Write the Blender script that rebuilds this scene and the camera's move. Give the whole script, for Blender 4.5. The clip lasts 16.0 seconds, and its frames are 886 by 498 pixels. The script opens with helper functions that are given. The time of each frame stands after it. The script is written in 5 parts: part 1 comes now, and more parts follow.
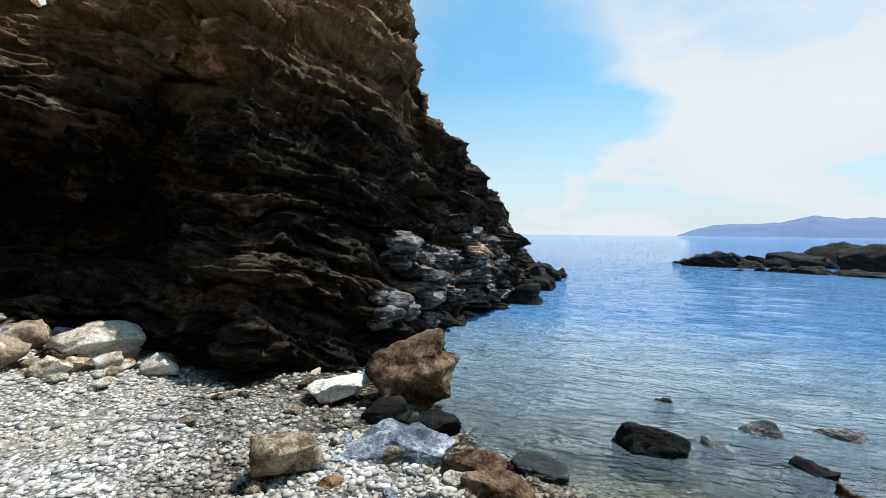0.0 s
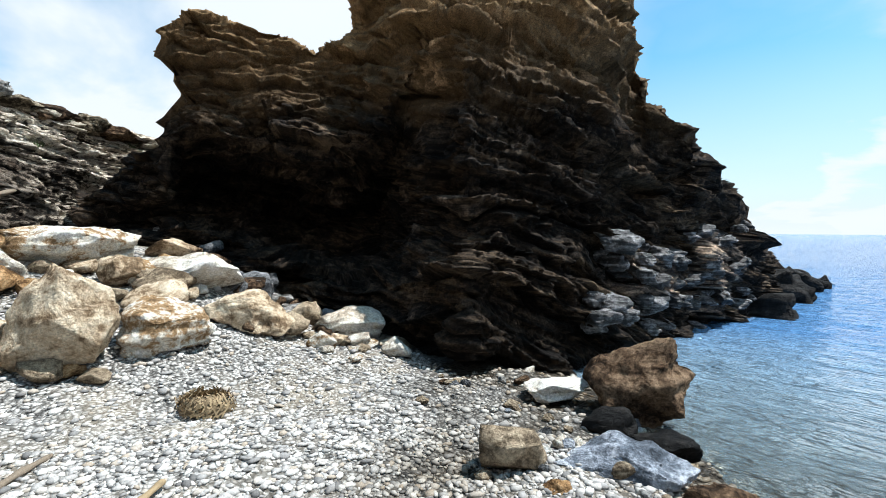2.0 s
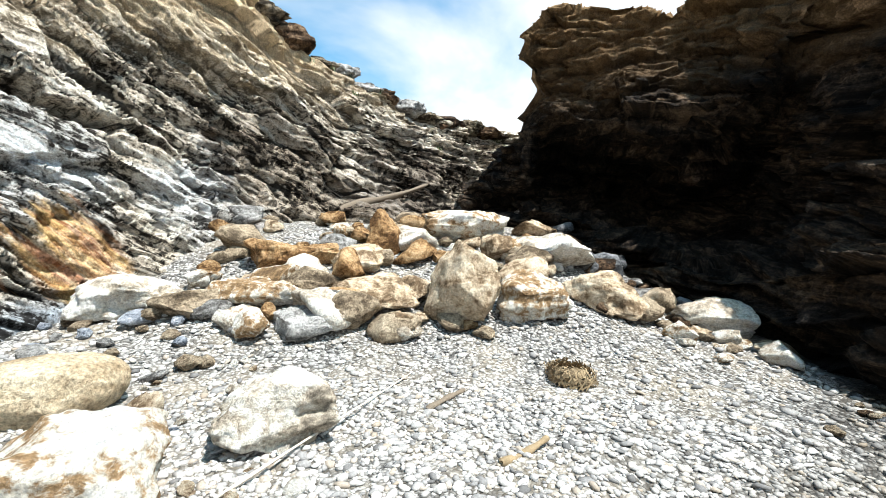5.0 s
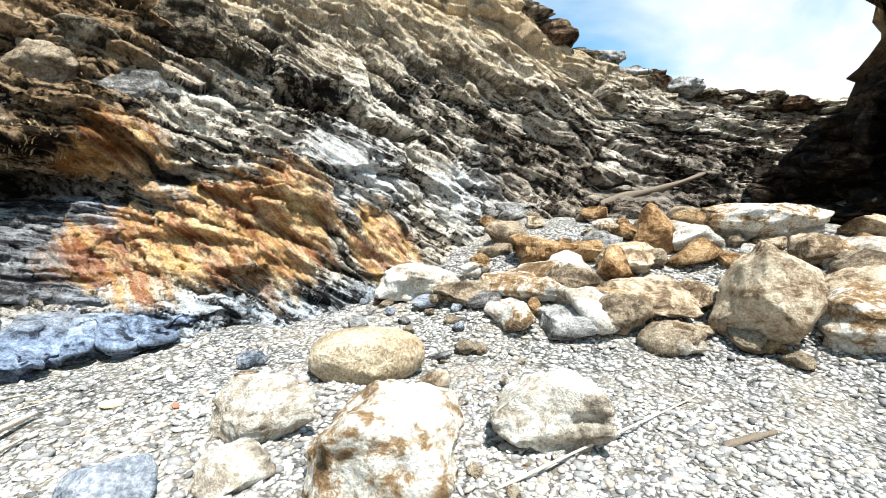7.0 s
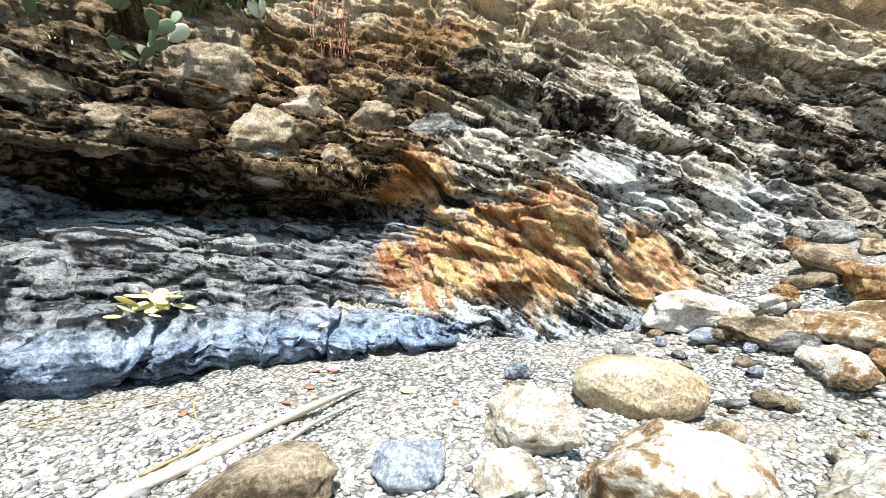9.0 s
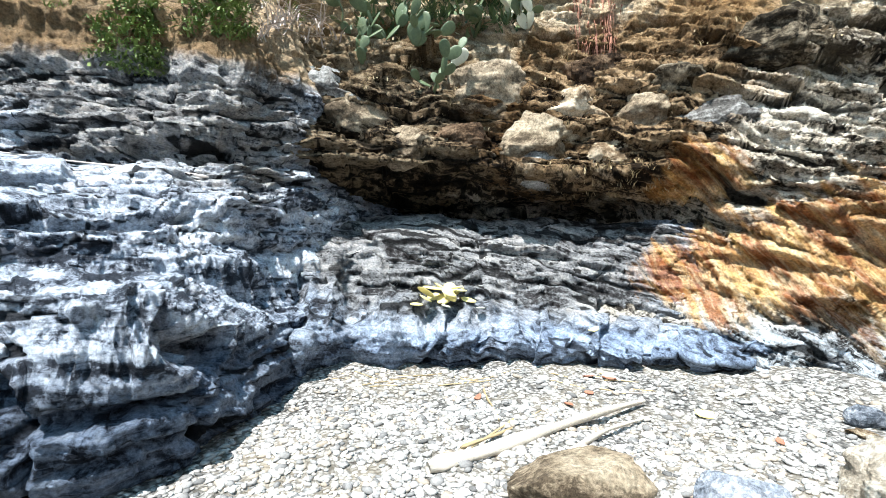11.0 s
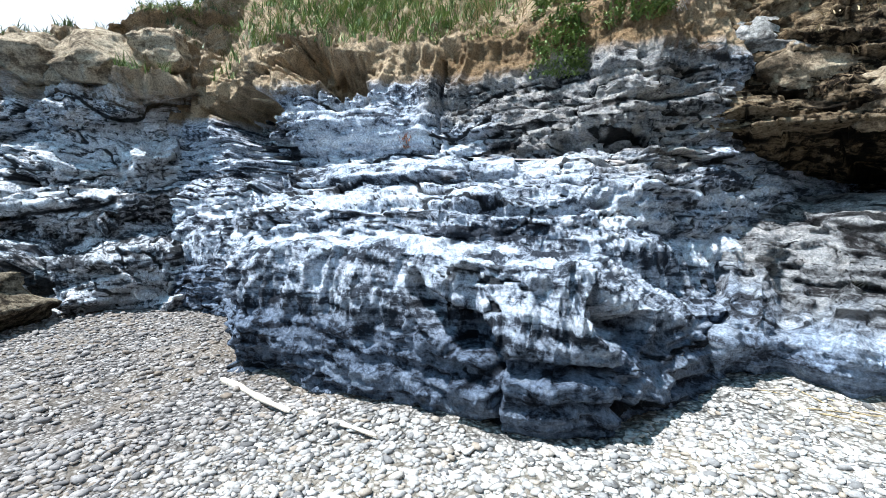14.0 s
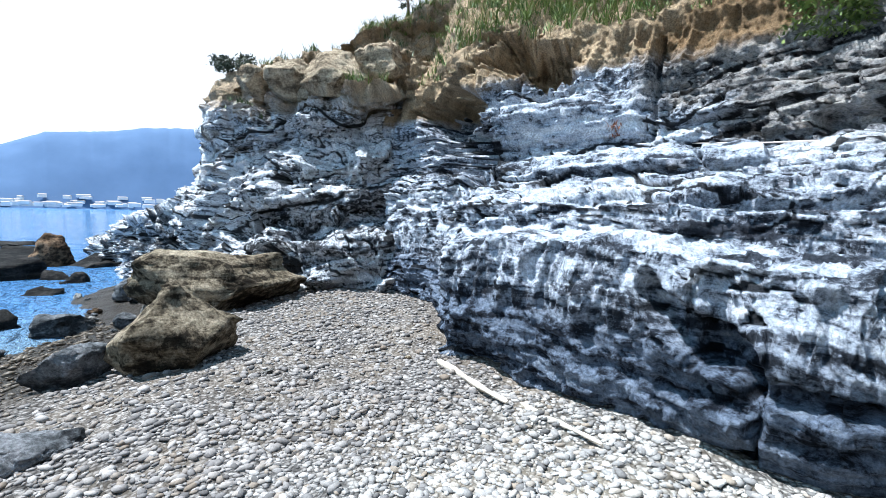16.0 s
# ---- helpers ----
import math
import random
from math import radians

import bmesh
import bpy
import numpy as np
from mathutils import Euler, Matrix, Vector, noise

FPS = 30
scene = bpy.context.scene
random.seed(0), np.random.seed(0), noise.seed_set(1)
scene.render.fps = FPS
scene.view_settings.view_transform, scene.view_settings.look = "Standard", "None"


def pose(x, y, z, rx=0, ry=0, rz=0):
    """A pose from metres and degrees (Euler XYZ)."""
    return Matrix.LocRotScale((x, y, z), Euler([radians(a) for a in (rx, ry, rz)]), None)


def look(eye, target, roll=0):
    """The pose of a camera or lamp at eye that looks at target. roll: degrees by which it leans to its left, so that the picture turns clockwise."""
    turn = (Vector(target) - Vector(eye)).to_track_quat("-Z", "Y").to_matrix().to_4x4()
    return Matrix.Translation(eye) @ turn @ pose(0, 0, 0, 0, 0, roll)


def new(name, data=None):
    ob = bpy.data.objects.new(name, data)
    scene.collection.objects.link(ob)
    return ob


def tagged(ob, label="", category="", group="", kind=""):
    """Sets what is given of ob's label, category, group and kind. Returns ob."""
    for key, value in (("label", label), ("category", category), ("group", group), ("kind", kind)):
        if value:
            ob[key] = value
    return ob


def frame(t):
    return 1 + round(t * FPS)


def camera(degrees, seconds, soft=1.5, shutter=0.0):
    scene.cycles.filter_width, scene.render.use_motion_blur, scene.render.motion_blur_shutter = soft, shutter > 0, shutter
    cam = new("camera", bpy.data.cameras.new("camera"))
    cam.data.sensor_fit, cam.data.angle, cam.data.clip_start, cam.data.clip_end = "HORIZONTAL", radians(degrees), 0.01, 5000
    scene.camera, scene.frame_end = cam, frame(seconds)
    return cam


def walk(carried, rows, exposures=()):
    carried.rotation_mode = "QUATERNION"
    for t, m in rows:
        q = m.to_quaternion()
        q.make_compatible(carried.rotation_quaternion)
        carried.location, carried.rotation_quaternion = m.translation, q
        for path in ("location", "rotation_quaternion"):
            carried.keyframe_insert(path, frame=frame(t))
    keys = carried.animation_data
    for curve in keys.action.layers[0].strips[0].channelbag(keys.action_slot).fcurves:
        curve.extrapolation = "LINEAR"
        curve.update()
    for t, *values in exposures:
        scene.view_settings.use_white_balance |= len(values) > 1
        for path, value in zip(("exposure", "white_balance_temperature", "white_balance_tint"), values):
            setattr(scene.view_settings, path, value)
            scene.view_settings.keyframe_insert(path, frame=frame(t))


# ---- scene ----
cam = camera(88.9, 16.0, soft=0.8)
PATH = [
    (0, look((0.065, 0.371, 1.569), (-0.597, 3.296, 1.464), 0.64)),
    (0.5, look((0.013, 0.365, 1.565), (-0.917, 3.215, 1.446), 0.40)),
    (1, look((-0.039, 0.351, 1.560), (-1.272, 3.082, 1.428), -0.01)),
    (1.5, look((-0.107, 0.338, 1.555), (-1.657, 2.903, 1.416), 0.06)),
    (2, look((-0.144, 0.359, 1.545), (-1.976, 2.733, 1.431), 0.36)),
    (2.5, look((-0.177, 0.364, 1.535), (-2.299, 2.482, 1.425), 0.53)),
    (3, look((-0.202, 0.363, 1.516), (-2.543, 2.232, 1.362), 0.68)),
    (3.5, look((-0.214, 0.362, 1.509), (-2.775, 1.912, 1.316), 0.68)),
    (3.7, look((-0.233, 0.357, 1.506), (-2.866, 1.779, 1.295), 0.65)),
    (5.8, look((-0.458, -0.018, 1.548), (-3.446, 0.099, 1.303), -0.77)),
    (6, look((-0.466, -0.047, 1.550), (-3.454, -0.077, 1.293), -0.85)),
    (6.5, look((-0.496, -0.063, 1.555), (-3.443, -0.556, 1.296), -0.91)),
    (7, look((-0.536, -0.069, 1.556), (-3.373, -1.014, 1.306), -1.05)),
    (7.5, look((-0.575, -0.084, 1.560), (-3.231, -1.460, 1.334), -1.12)),
    (8, look((-0.583, -0.102, 1.549), (-3.025, -1.835, 1.371), -1.02)),
    (8.5, look((-0.558, -0.137, 1.535), (-2.726, -2.207, 1.410), -0.91)),
    (9, look((-0.491, -0.215, 1.540), (-2.438, -2.495, 1.455), -0.72)),
    (9.2, look((-0.457, -0.261, 1.548), (-2.300, -2.627, 1.464), -0.66)),
    (11.3, look((-0.061, -0.491, 1.539), (-0.440, -3.466, 1.465), 0.04)),
    (11.5, look((-0.057, -0.499, 1.541), (-0.255, -3.491, 1.452), 0.09)),
    (12, look((-0.064, -0.510, 1.559), (0.190, -3.497, 1.440), 0.20)),
    (12.5, look((-0.058, -0.552, 1.535), (0.628, -3.470, 1.412), 0.27)),
    (13, look((-0.018, -0.567, 1.510), (1.024, -3.377, 1.385), 0.54)),
    (13.5, look((0.067, -0.565, 1.511), (1.395, -3.251, 1.378), 0.62)),
    (14, look((0.187, -0.502, 1.527), (1.859, -2.988, 1.360), 0.46)),
    (14.5, look((0.299, -0.447, 1.518), (2.222, -2.742, 1.341), 0.53)),
    (15, look((0.377, -0.378, 1.520), (2.492, -2.498, 1.348), 0.76)),
    (15.5, look((0.448, -0.321, 1.525), (2.717, -2.273, 1.323), 1.02)),
    (16, look((0.507, -0.317, 1.522), (2.979, -2.002, 1.297), 1.10)),
]
EXPOSURES = [(0.0, 0.58, 6250, 10), (1.0, 0.68, 6200, 10), (2.0, 0.8, 6150, 10), (3.7, 1.0, 6300, 10), (8.0, 1.05, 6350, 10), (11.3, 1.24, 6200, 10), (13.0, 1.16, 6000, 10), (16.0, 1.05, 5850, 10)]
SKY_BLUE, SKY_CLOUD, WAVES = 0.095, 0.52, 0.75
walk(cam, PATH, EXPOSURES)

# ---- light: high sun over the sea, bright hazy sky with cloud ----
SUN_AZ, SUN_EL = 318, 67
SUN_DIR = Vector((-math.sin(radians(SUN_AZ)) * math.cos(radians(SUN_EL)), math.cos(radians(SUN_AZ)) * math.cos(radians(SUN_EL)), math.sin(radians(SUN_EL))))
sun = new("sun", bpy.data.lights.new("sun", "SUN"))
sun.data.energy, sun.data.angle, sun.data.color = 5.0, radians(0.53), (1.0, 0.97, 0.92)
sun.matrix_world = look(SUN_DIR * 50, (0, 0, 0))


class Nodes:
    """Short names for the shader nodes of one tree."""

    def __init__(self, tree):
        self.tree = tree
        tree.nodes.clear()

    def add(self, kind):
        return self.tree.nodes.new(kind)

    def put(self, socket, value):
        if hasattr(value, "is_output"):
            self.tree.links.new(value, socket)
        elif isinstance(value, (tuple, list)) and len(value) == 3 and len(socket.default_value) == 4:
            socket.default_value = (*value, 1)
        else:
            socket.default_value = value

    def maths(self, op, a, b=0.0, clamp=False):
        n = self.add("ShaderNodeMath")
        n.operation, n.use_clamp = op, clamp
        self.put(n.inputs[0], a), self.put(n.inputs[1], b)
        return n.outputs[0]

    def vec(self, op, a, b=(0, 0, 0)):
        n = self.add("ShaderNodeVectorMath")
        n.operation = op
        self.put(n.inputs[0], a)
        self.put(n.inputs["Scale"] if op == "SCALE" else n.inputs[1], b)
        return n.outputs["Value"] if op in ("LENGTH", "DISTANCE", "DOT_PRODUCT") else n.outputs[0]

    def noise(self, vector, scale, detail=5.0, rough=0.55, distort=0.0):
        n = self.add("ShaderNodeTexNoise")
        self.put(n.inputs["Vector"], vector)
        n.inputs["Scale"].default_value, n.inputs["Detail"].default_value = scale, detail
        n.inputs["Roughness"].default_value, n.inputs["Distortion"].default_value = rough, distort
        return n.outputs[0]

    def ramp(self, fac, *stops):
        n = self.add("ShaderNodeValToRGB")
        self.put(n.inputs[0], fac)
        els = n.color_ramp.elements
        while len(els) < len(stops):
            els.new(0.5)
        for e, (at, col) in zip(els, stops):
            e.position, e.color = at, (col, col, col, 1) if isinstance(col, (int, float)) else (*col, 1)
        return n.outputs[0]

    def mix(self, fac, a, b, blend="MIX"):
        n = self.add("ShaderNodeMix")
        n.data_type, n.blend_type = "RGBA", blend
        self.put(n.inputs[0], fac), self.put(n.inputs[6], a), self.put(n.inputs[7], b)
        return n.outputs[2]

    def comb(self, x, y, z):
        n = self.add("ShaderNodeCombineXYZ")
        for s, v in zip(n.inputs, (x, y, z)):
            self.put(s, v)
        return n.outputs[0]

    def split(self, v):
        n = self.add("ShaderNodeSeparateXYZ")
        self.put(n.inputs[0], v)
        return n.outputs

    def bump(self, height, strength, distance):
        n = self.add("ShaderNodeBump")
        self.put(n.inputs["Height"], height)
        n.inputs["Strength"].default_value, n.inputs["Distance"].default_value = strength, distance
        return n.outputs[0]


def material(name):
    m = bpy.data.materials.new(name)
    m.use_nodes = True
    n = Nodes(m.node_tree)
    out, b = n.add("ShaderNodeOutputMaterial"), n.add("ShaderNodeBsdfPrincipled")
    m.node_tree.links.new(b.outputs[0], out.inputs[0])
    return m, n, b.inputs


world = bpy.data.worlds.new("sky")
scene.world = world
world.use_nodes = True
n = Nodes(world.node_tree)
sky = n.add("ShaderNodeTexSky")
sky.sky_type, sky.sun_disc, sky.sun_elevation, sky.sun_rotation = "NISHITA", False, radians(SUN_EL), radians(360 - SUN_AZ)
sky.air_density, sky.dust_density, sky.ozone_density = 1.0, 1.6, 2.0
way = n.add("ShaderNodeTexCoord").outputs["Generated"]
sx, sy, sz = n.split(way)
lift = n.maths("ADD", n.maths("MAXIMUM", sz, 0.0), 0.22)
flat = n.comb(n.maths("DIVIDE", sx, lift), n.maths("DIVIDE", sy, lift), 0.0)
cloud = n.noise(n.vec("ADD", flat, (2.6, 0.4, 0.0)), 0.62, 7.0, 0.52, 0.25)
cover = n.ramp(cloud, (0.37, 0.0), (0.5, 1.0))
bank = n.ramp(n.vec("DOT_PRODUCT", way, (0.96, -0.22, 0.17)), (0.55, 0.0), (0.85, 1.0))
gap = n.ramp(n.maths("ADD", n.vec("DOT_PRODUCT", way, (-0.13, 0.93, 0.34)), n.maths("MULTIPLY", n.maths("SUBTRACT", cloud, 0.5), 0.3)), (0.955, 0.0), (0.975, 0.85))
cover = n.maths("MULTIPLY", n.maths("MAXIMUM", cover, bank), n.maths("SUBTRACT", 1.0, gap))
cover = n.maths("MULTIPLY", cover, n.ramp(sz, (0.44, 1.0), (0.66, 0.12)))
haze = n.ramp(sz, (0.0, 0.95), (0.36, 0.0))
cover = n.maths("MAXIMUM", cover, haze)
blue = n.vec("MULTIPLY", sky.outputs[0], (SKY_BLUE * 0.55, SKY_BLUE * 1.15, SKY_BLUE * 1.2))
bright = n.vec("SCALE", n.comb(0.93, 0.98, 1.0), n.maths("ADD", SKY_CLOUD, n.maths("MULTIPLY", cloud, 0.12)))
back = n.add("ShaderNodeBackground")
n.put(back.inputs[0], n.mix(cover, blue, bright))
back.inputs[1].default_value = 1.0
world.node_tree.links.new(back.outputs[0], n.add("ShaderNodeOutputWorld").inputs[0])


# ---- materials ----
def rock_material(name, dark, mid, light, bedded=False, strata=7.0, contrast=1.0, rough=0.85, stain=None, top=None, grain=1.0, crack=0.6, wet=None, lower=None, patches=(), sheen=0.08, speck=0.4):
    """Weathered rock. bedded: follows the mesh's own bedding height; stain: (colour, dark colour, [(x, y, z, radius)]);
    top: (height, soft, colour) of earth above a height, on the stack with sunlight painted in.
    """
    m, n, b = material(name)
    pos = n.add("ShaderNodeNewGeometry").outputs["Position"] if bedded else n.add("ShaderNodeTexCoord").outputs["Object"]
    rnd = n.add("ShaderNodeObjectInfo").outputs["Random"]
    if not bedded:
        pos = n.vec("ADD", pos, n.comb(n.maths("MULTIPLY", rnd, 37.0), n.maths("MULTIPLY", rnd, 11.0), 0.0))
    bed = n.split(pos)[2]
    if bedded:
        beds = n.add("ShaderNodeAttribute")
        beds.attribute_name = "bed"
        bed = beds.outputs["Fac"]
    lay = n.vec("ADD", n.vec("SCALE", pos, 0.9), n.comb(0.0, n.maths("MULTIPLY", bed, 1.3), n.maths("MULTIPLY", bed, strata)))
    bands = n.noise(lay, 1.5, 8.0, 0.62, 0.3)
    fine = n.noise(pos, 9.0 * grain, 9.0, 0.72, 0.3)
    big = n.noise(pos, 0.8 * grain, 4.0, 0.55, 0.4)
    if bedded:
        level, slit = n.add("ShaderNodeAttribute"), n.add("ShaderNodeAttribute")
        level.attribute_name, slit.attribute_name = "tone", "crevice_shade"
        blocks, crevice_shades = level.outputs["Fac"], slit.outputs["Fac"]
        bands = n.maths("ADD", n.maths("MULTIPLY", bands, 0.72), n.maths("MULTIPLY", blocks, 0.28))
    tone = n.maths("ADD", n.maths("MULTIPLY", bands, 0.6), n.maths("ADD", n.maths("MULTIPLY", fine, 0.45 * contrast), n.maths("MULTIPLY", big, 0.14 if bedded else 0.3)))
    w, c0 = 0.13 / contrast, (0.37 if bedded else 0.45) + 0.225 * contrast
    col = n.ramp(tone, (c0 - 1.6 * w, [c * 0.4 for c in dark]), (c0 - 0.6 * w, dark), (c0, mid), (c0 + w, light), (c0 + 2.0 * w, [min(c * 1.25, 0.85) for c in light]))
    # recesses are coloured near black, the shade inside them painted on
    if bedded:
        col = n.mix(n.ramp(n.maths("ADD", crevice_shades, n.maths("MULTIPLY", n.maths("SUBTRACT", fine, 0.5), 0.9)), (0.4, 0.0), (0.66, crack)), col, [c * 0.12 for c in dark])
    if stain:
        warm, rust, spots = stain
        total = -1.0
        for x, y, z, r in spots:
            away = n.vec("DISTANCE", n.vec("MULTIPLY", pos, (1, 1, 0.8)), (x, y, z * 0.8))
            total = n.maths("MAXIMUM", total, n.maths("SUBTRACT", 1.15, n.maths("DIVIDE", away, r)))
        x, y, z = n.split(pos)
        along = n.maths("ADD", n.maths("MULTIPLY", x, -0.62), n.maths("ADD", n.maths("MULTIPLY", y, 0.79), n.maths("MULTIPLY", z, 0.75)))
        run = n.comb(n.maths("MULTIPLY", along, 2.4), 0.0, n.maths("MULTIPLY", z, 0.55))
        mask = n.ramp(n.maths("ADD", total, n.maths("MULTIPLY", n.maths("SUBTRACT", n.noise(run, 1.7, 8.0, 0.66, 0.5), 0.5), 2.1)), (0.12, 0.0), (0.45, 0.85))
        hue = n.mix(n.ramp(n.noise(n.vec("ADD", run, (3.3, 1.7, 0.4)), 1.9, 8.0, 0.66, 0.6), (0.37, 0.0), (0.56, 1.0)), warm, rust)
        hue = n.mix(n.ramp(n.noise(run, 4.5, 6.0, 0.65), (0.48, 0.0), (0.66, 0.75)), hue, (0.82, 0.68, 0.42))
        hue = n.mix(n.ramp(fine, (0.3, 0.3), (0.5, 0.0)), hue, (0.2, 0.11, 0.05))
        col = n.mix(mask, col, hue)
    if top:
        height, soft, earth = top
        up = n.maths("ADD", n.split(pos)[2], n.maths("MULTIPLY", n.maths("SUBTRACT", big, 0.5), 2.2 if soft > 0.5 else 0.7))
        mask = n.ramp(n.maths("MULTIPLY", n.maths("SUBTRACT", up, height), 1.0 / soft), (0.0, 0.0), (1.0, 1.0))
        streak = n.noise(n.vec("MULTIPLY", pos, (3.2, 3.2, 0.5)), 1.6, 7.0, 0.65)
        col = n.mix(mask, col, n.ramp(streak, (0.26, [c * 0.42 for c in earth]), (0.46, earth), (0.7, [min(c * 1.5, 0.8) for c in earth])))
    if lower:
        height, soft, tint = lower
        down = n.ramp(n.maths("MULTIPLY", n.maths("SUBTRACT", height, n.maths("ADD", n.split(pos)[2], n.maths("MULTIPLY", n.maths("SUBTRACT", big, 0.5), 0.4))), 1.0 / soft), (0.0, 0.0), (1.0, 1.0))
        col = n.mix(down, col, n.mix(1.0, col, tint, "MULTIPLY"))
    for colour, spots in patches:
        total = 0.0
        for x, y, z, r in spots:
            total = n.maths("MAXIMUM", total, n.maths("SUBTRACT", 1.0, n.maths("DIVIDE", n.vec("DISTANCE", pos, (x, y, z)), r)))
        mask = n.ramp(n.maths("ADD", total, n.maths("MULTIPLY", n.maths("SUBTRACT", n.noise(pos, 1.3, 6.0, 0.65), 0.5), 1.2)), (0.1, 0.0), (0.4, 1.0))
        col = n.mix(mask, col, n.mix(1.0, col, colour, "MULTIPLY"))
    col = n.mix(1.0, col, n.ramp(n.noise(pos, 38.0 * grain, 6.0, 0.7), (0.32, speck), (0.62, 1.2)), "MULTIPLY")
    if wet is not None:
        low = n.ramp(n.maths("ADD", n.split(n.add("ShaderNodeNewGeometry").outputs["Position"])[2], n.maths("ADD", 0.3, n.maths("MULTIPLY", big, 0.5))), (wet + 0.55, 1.0), (wet + 0.85, 0.0))
        col = n.mix(low, col, n.mix(1.0, col, (0.35, 0.33, 0.3), "MULTIPLY"))
        n.put(b["Roughness"], n.maths("SUBTRACT", rough, n.maths("MULTIPLY", low, 0.45)))
    else:
        n.put(b["Roughness"], n.maths("ADD", rough - 0.1, n.maths("MULTIPLY", fine, 0.2)))
    b["Specular IOR Level"].default_value = sheen
    n.put(b["Base Color"], col)
    relief = n.maths("ADD", n.maths("MULTIPLY", fine, 0.8), n.maths("MULTIPLY", bands, 0.6))
    n.put(b["Normal"], n.bump(relief, 0.9, 0.11 / grain ** 0.5))
    return m


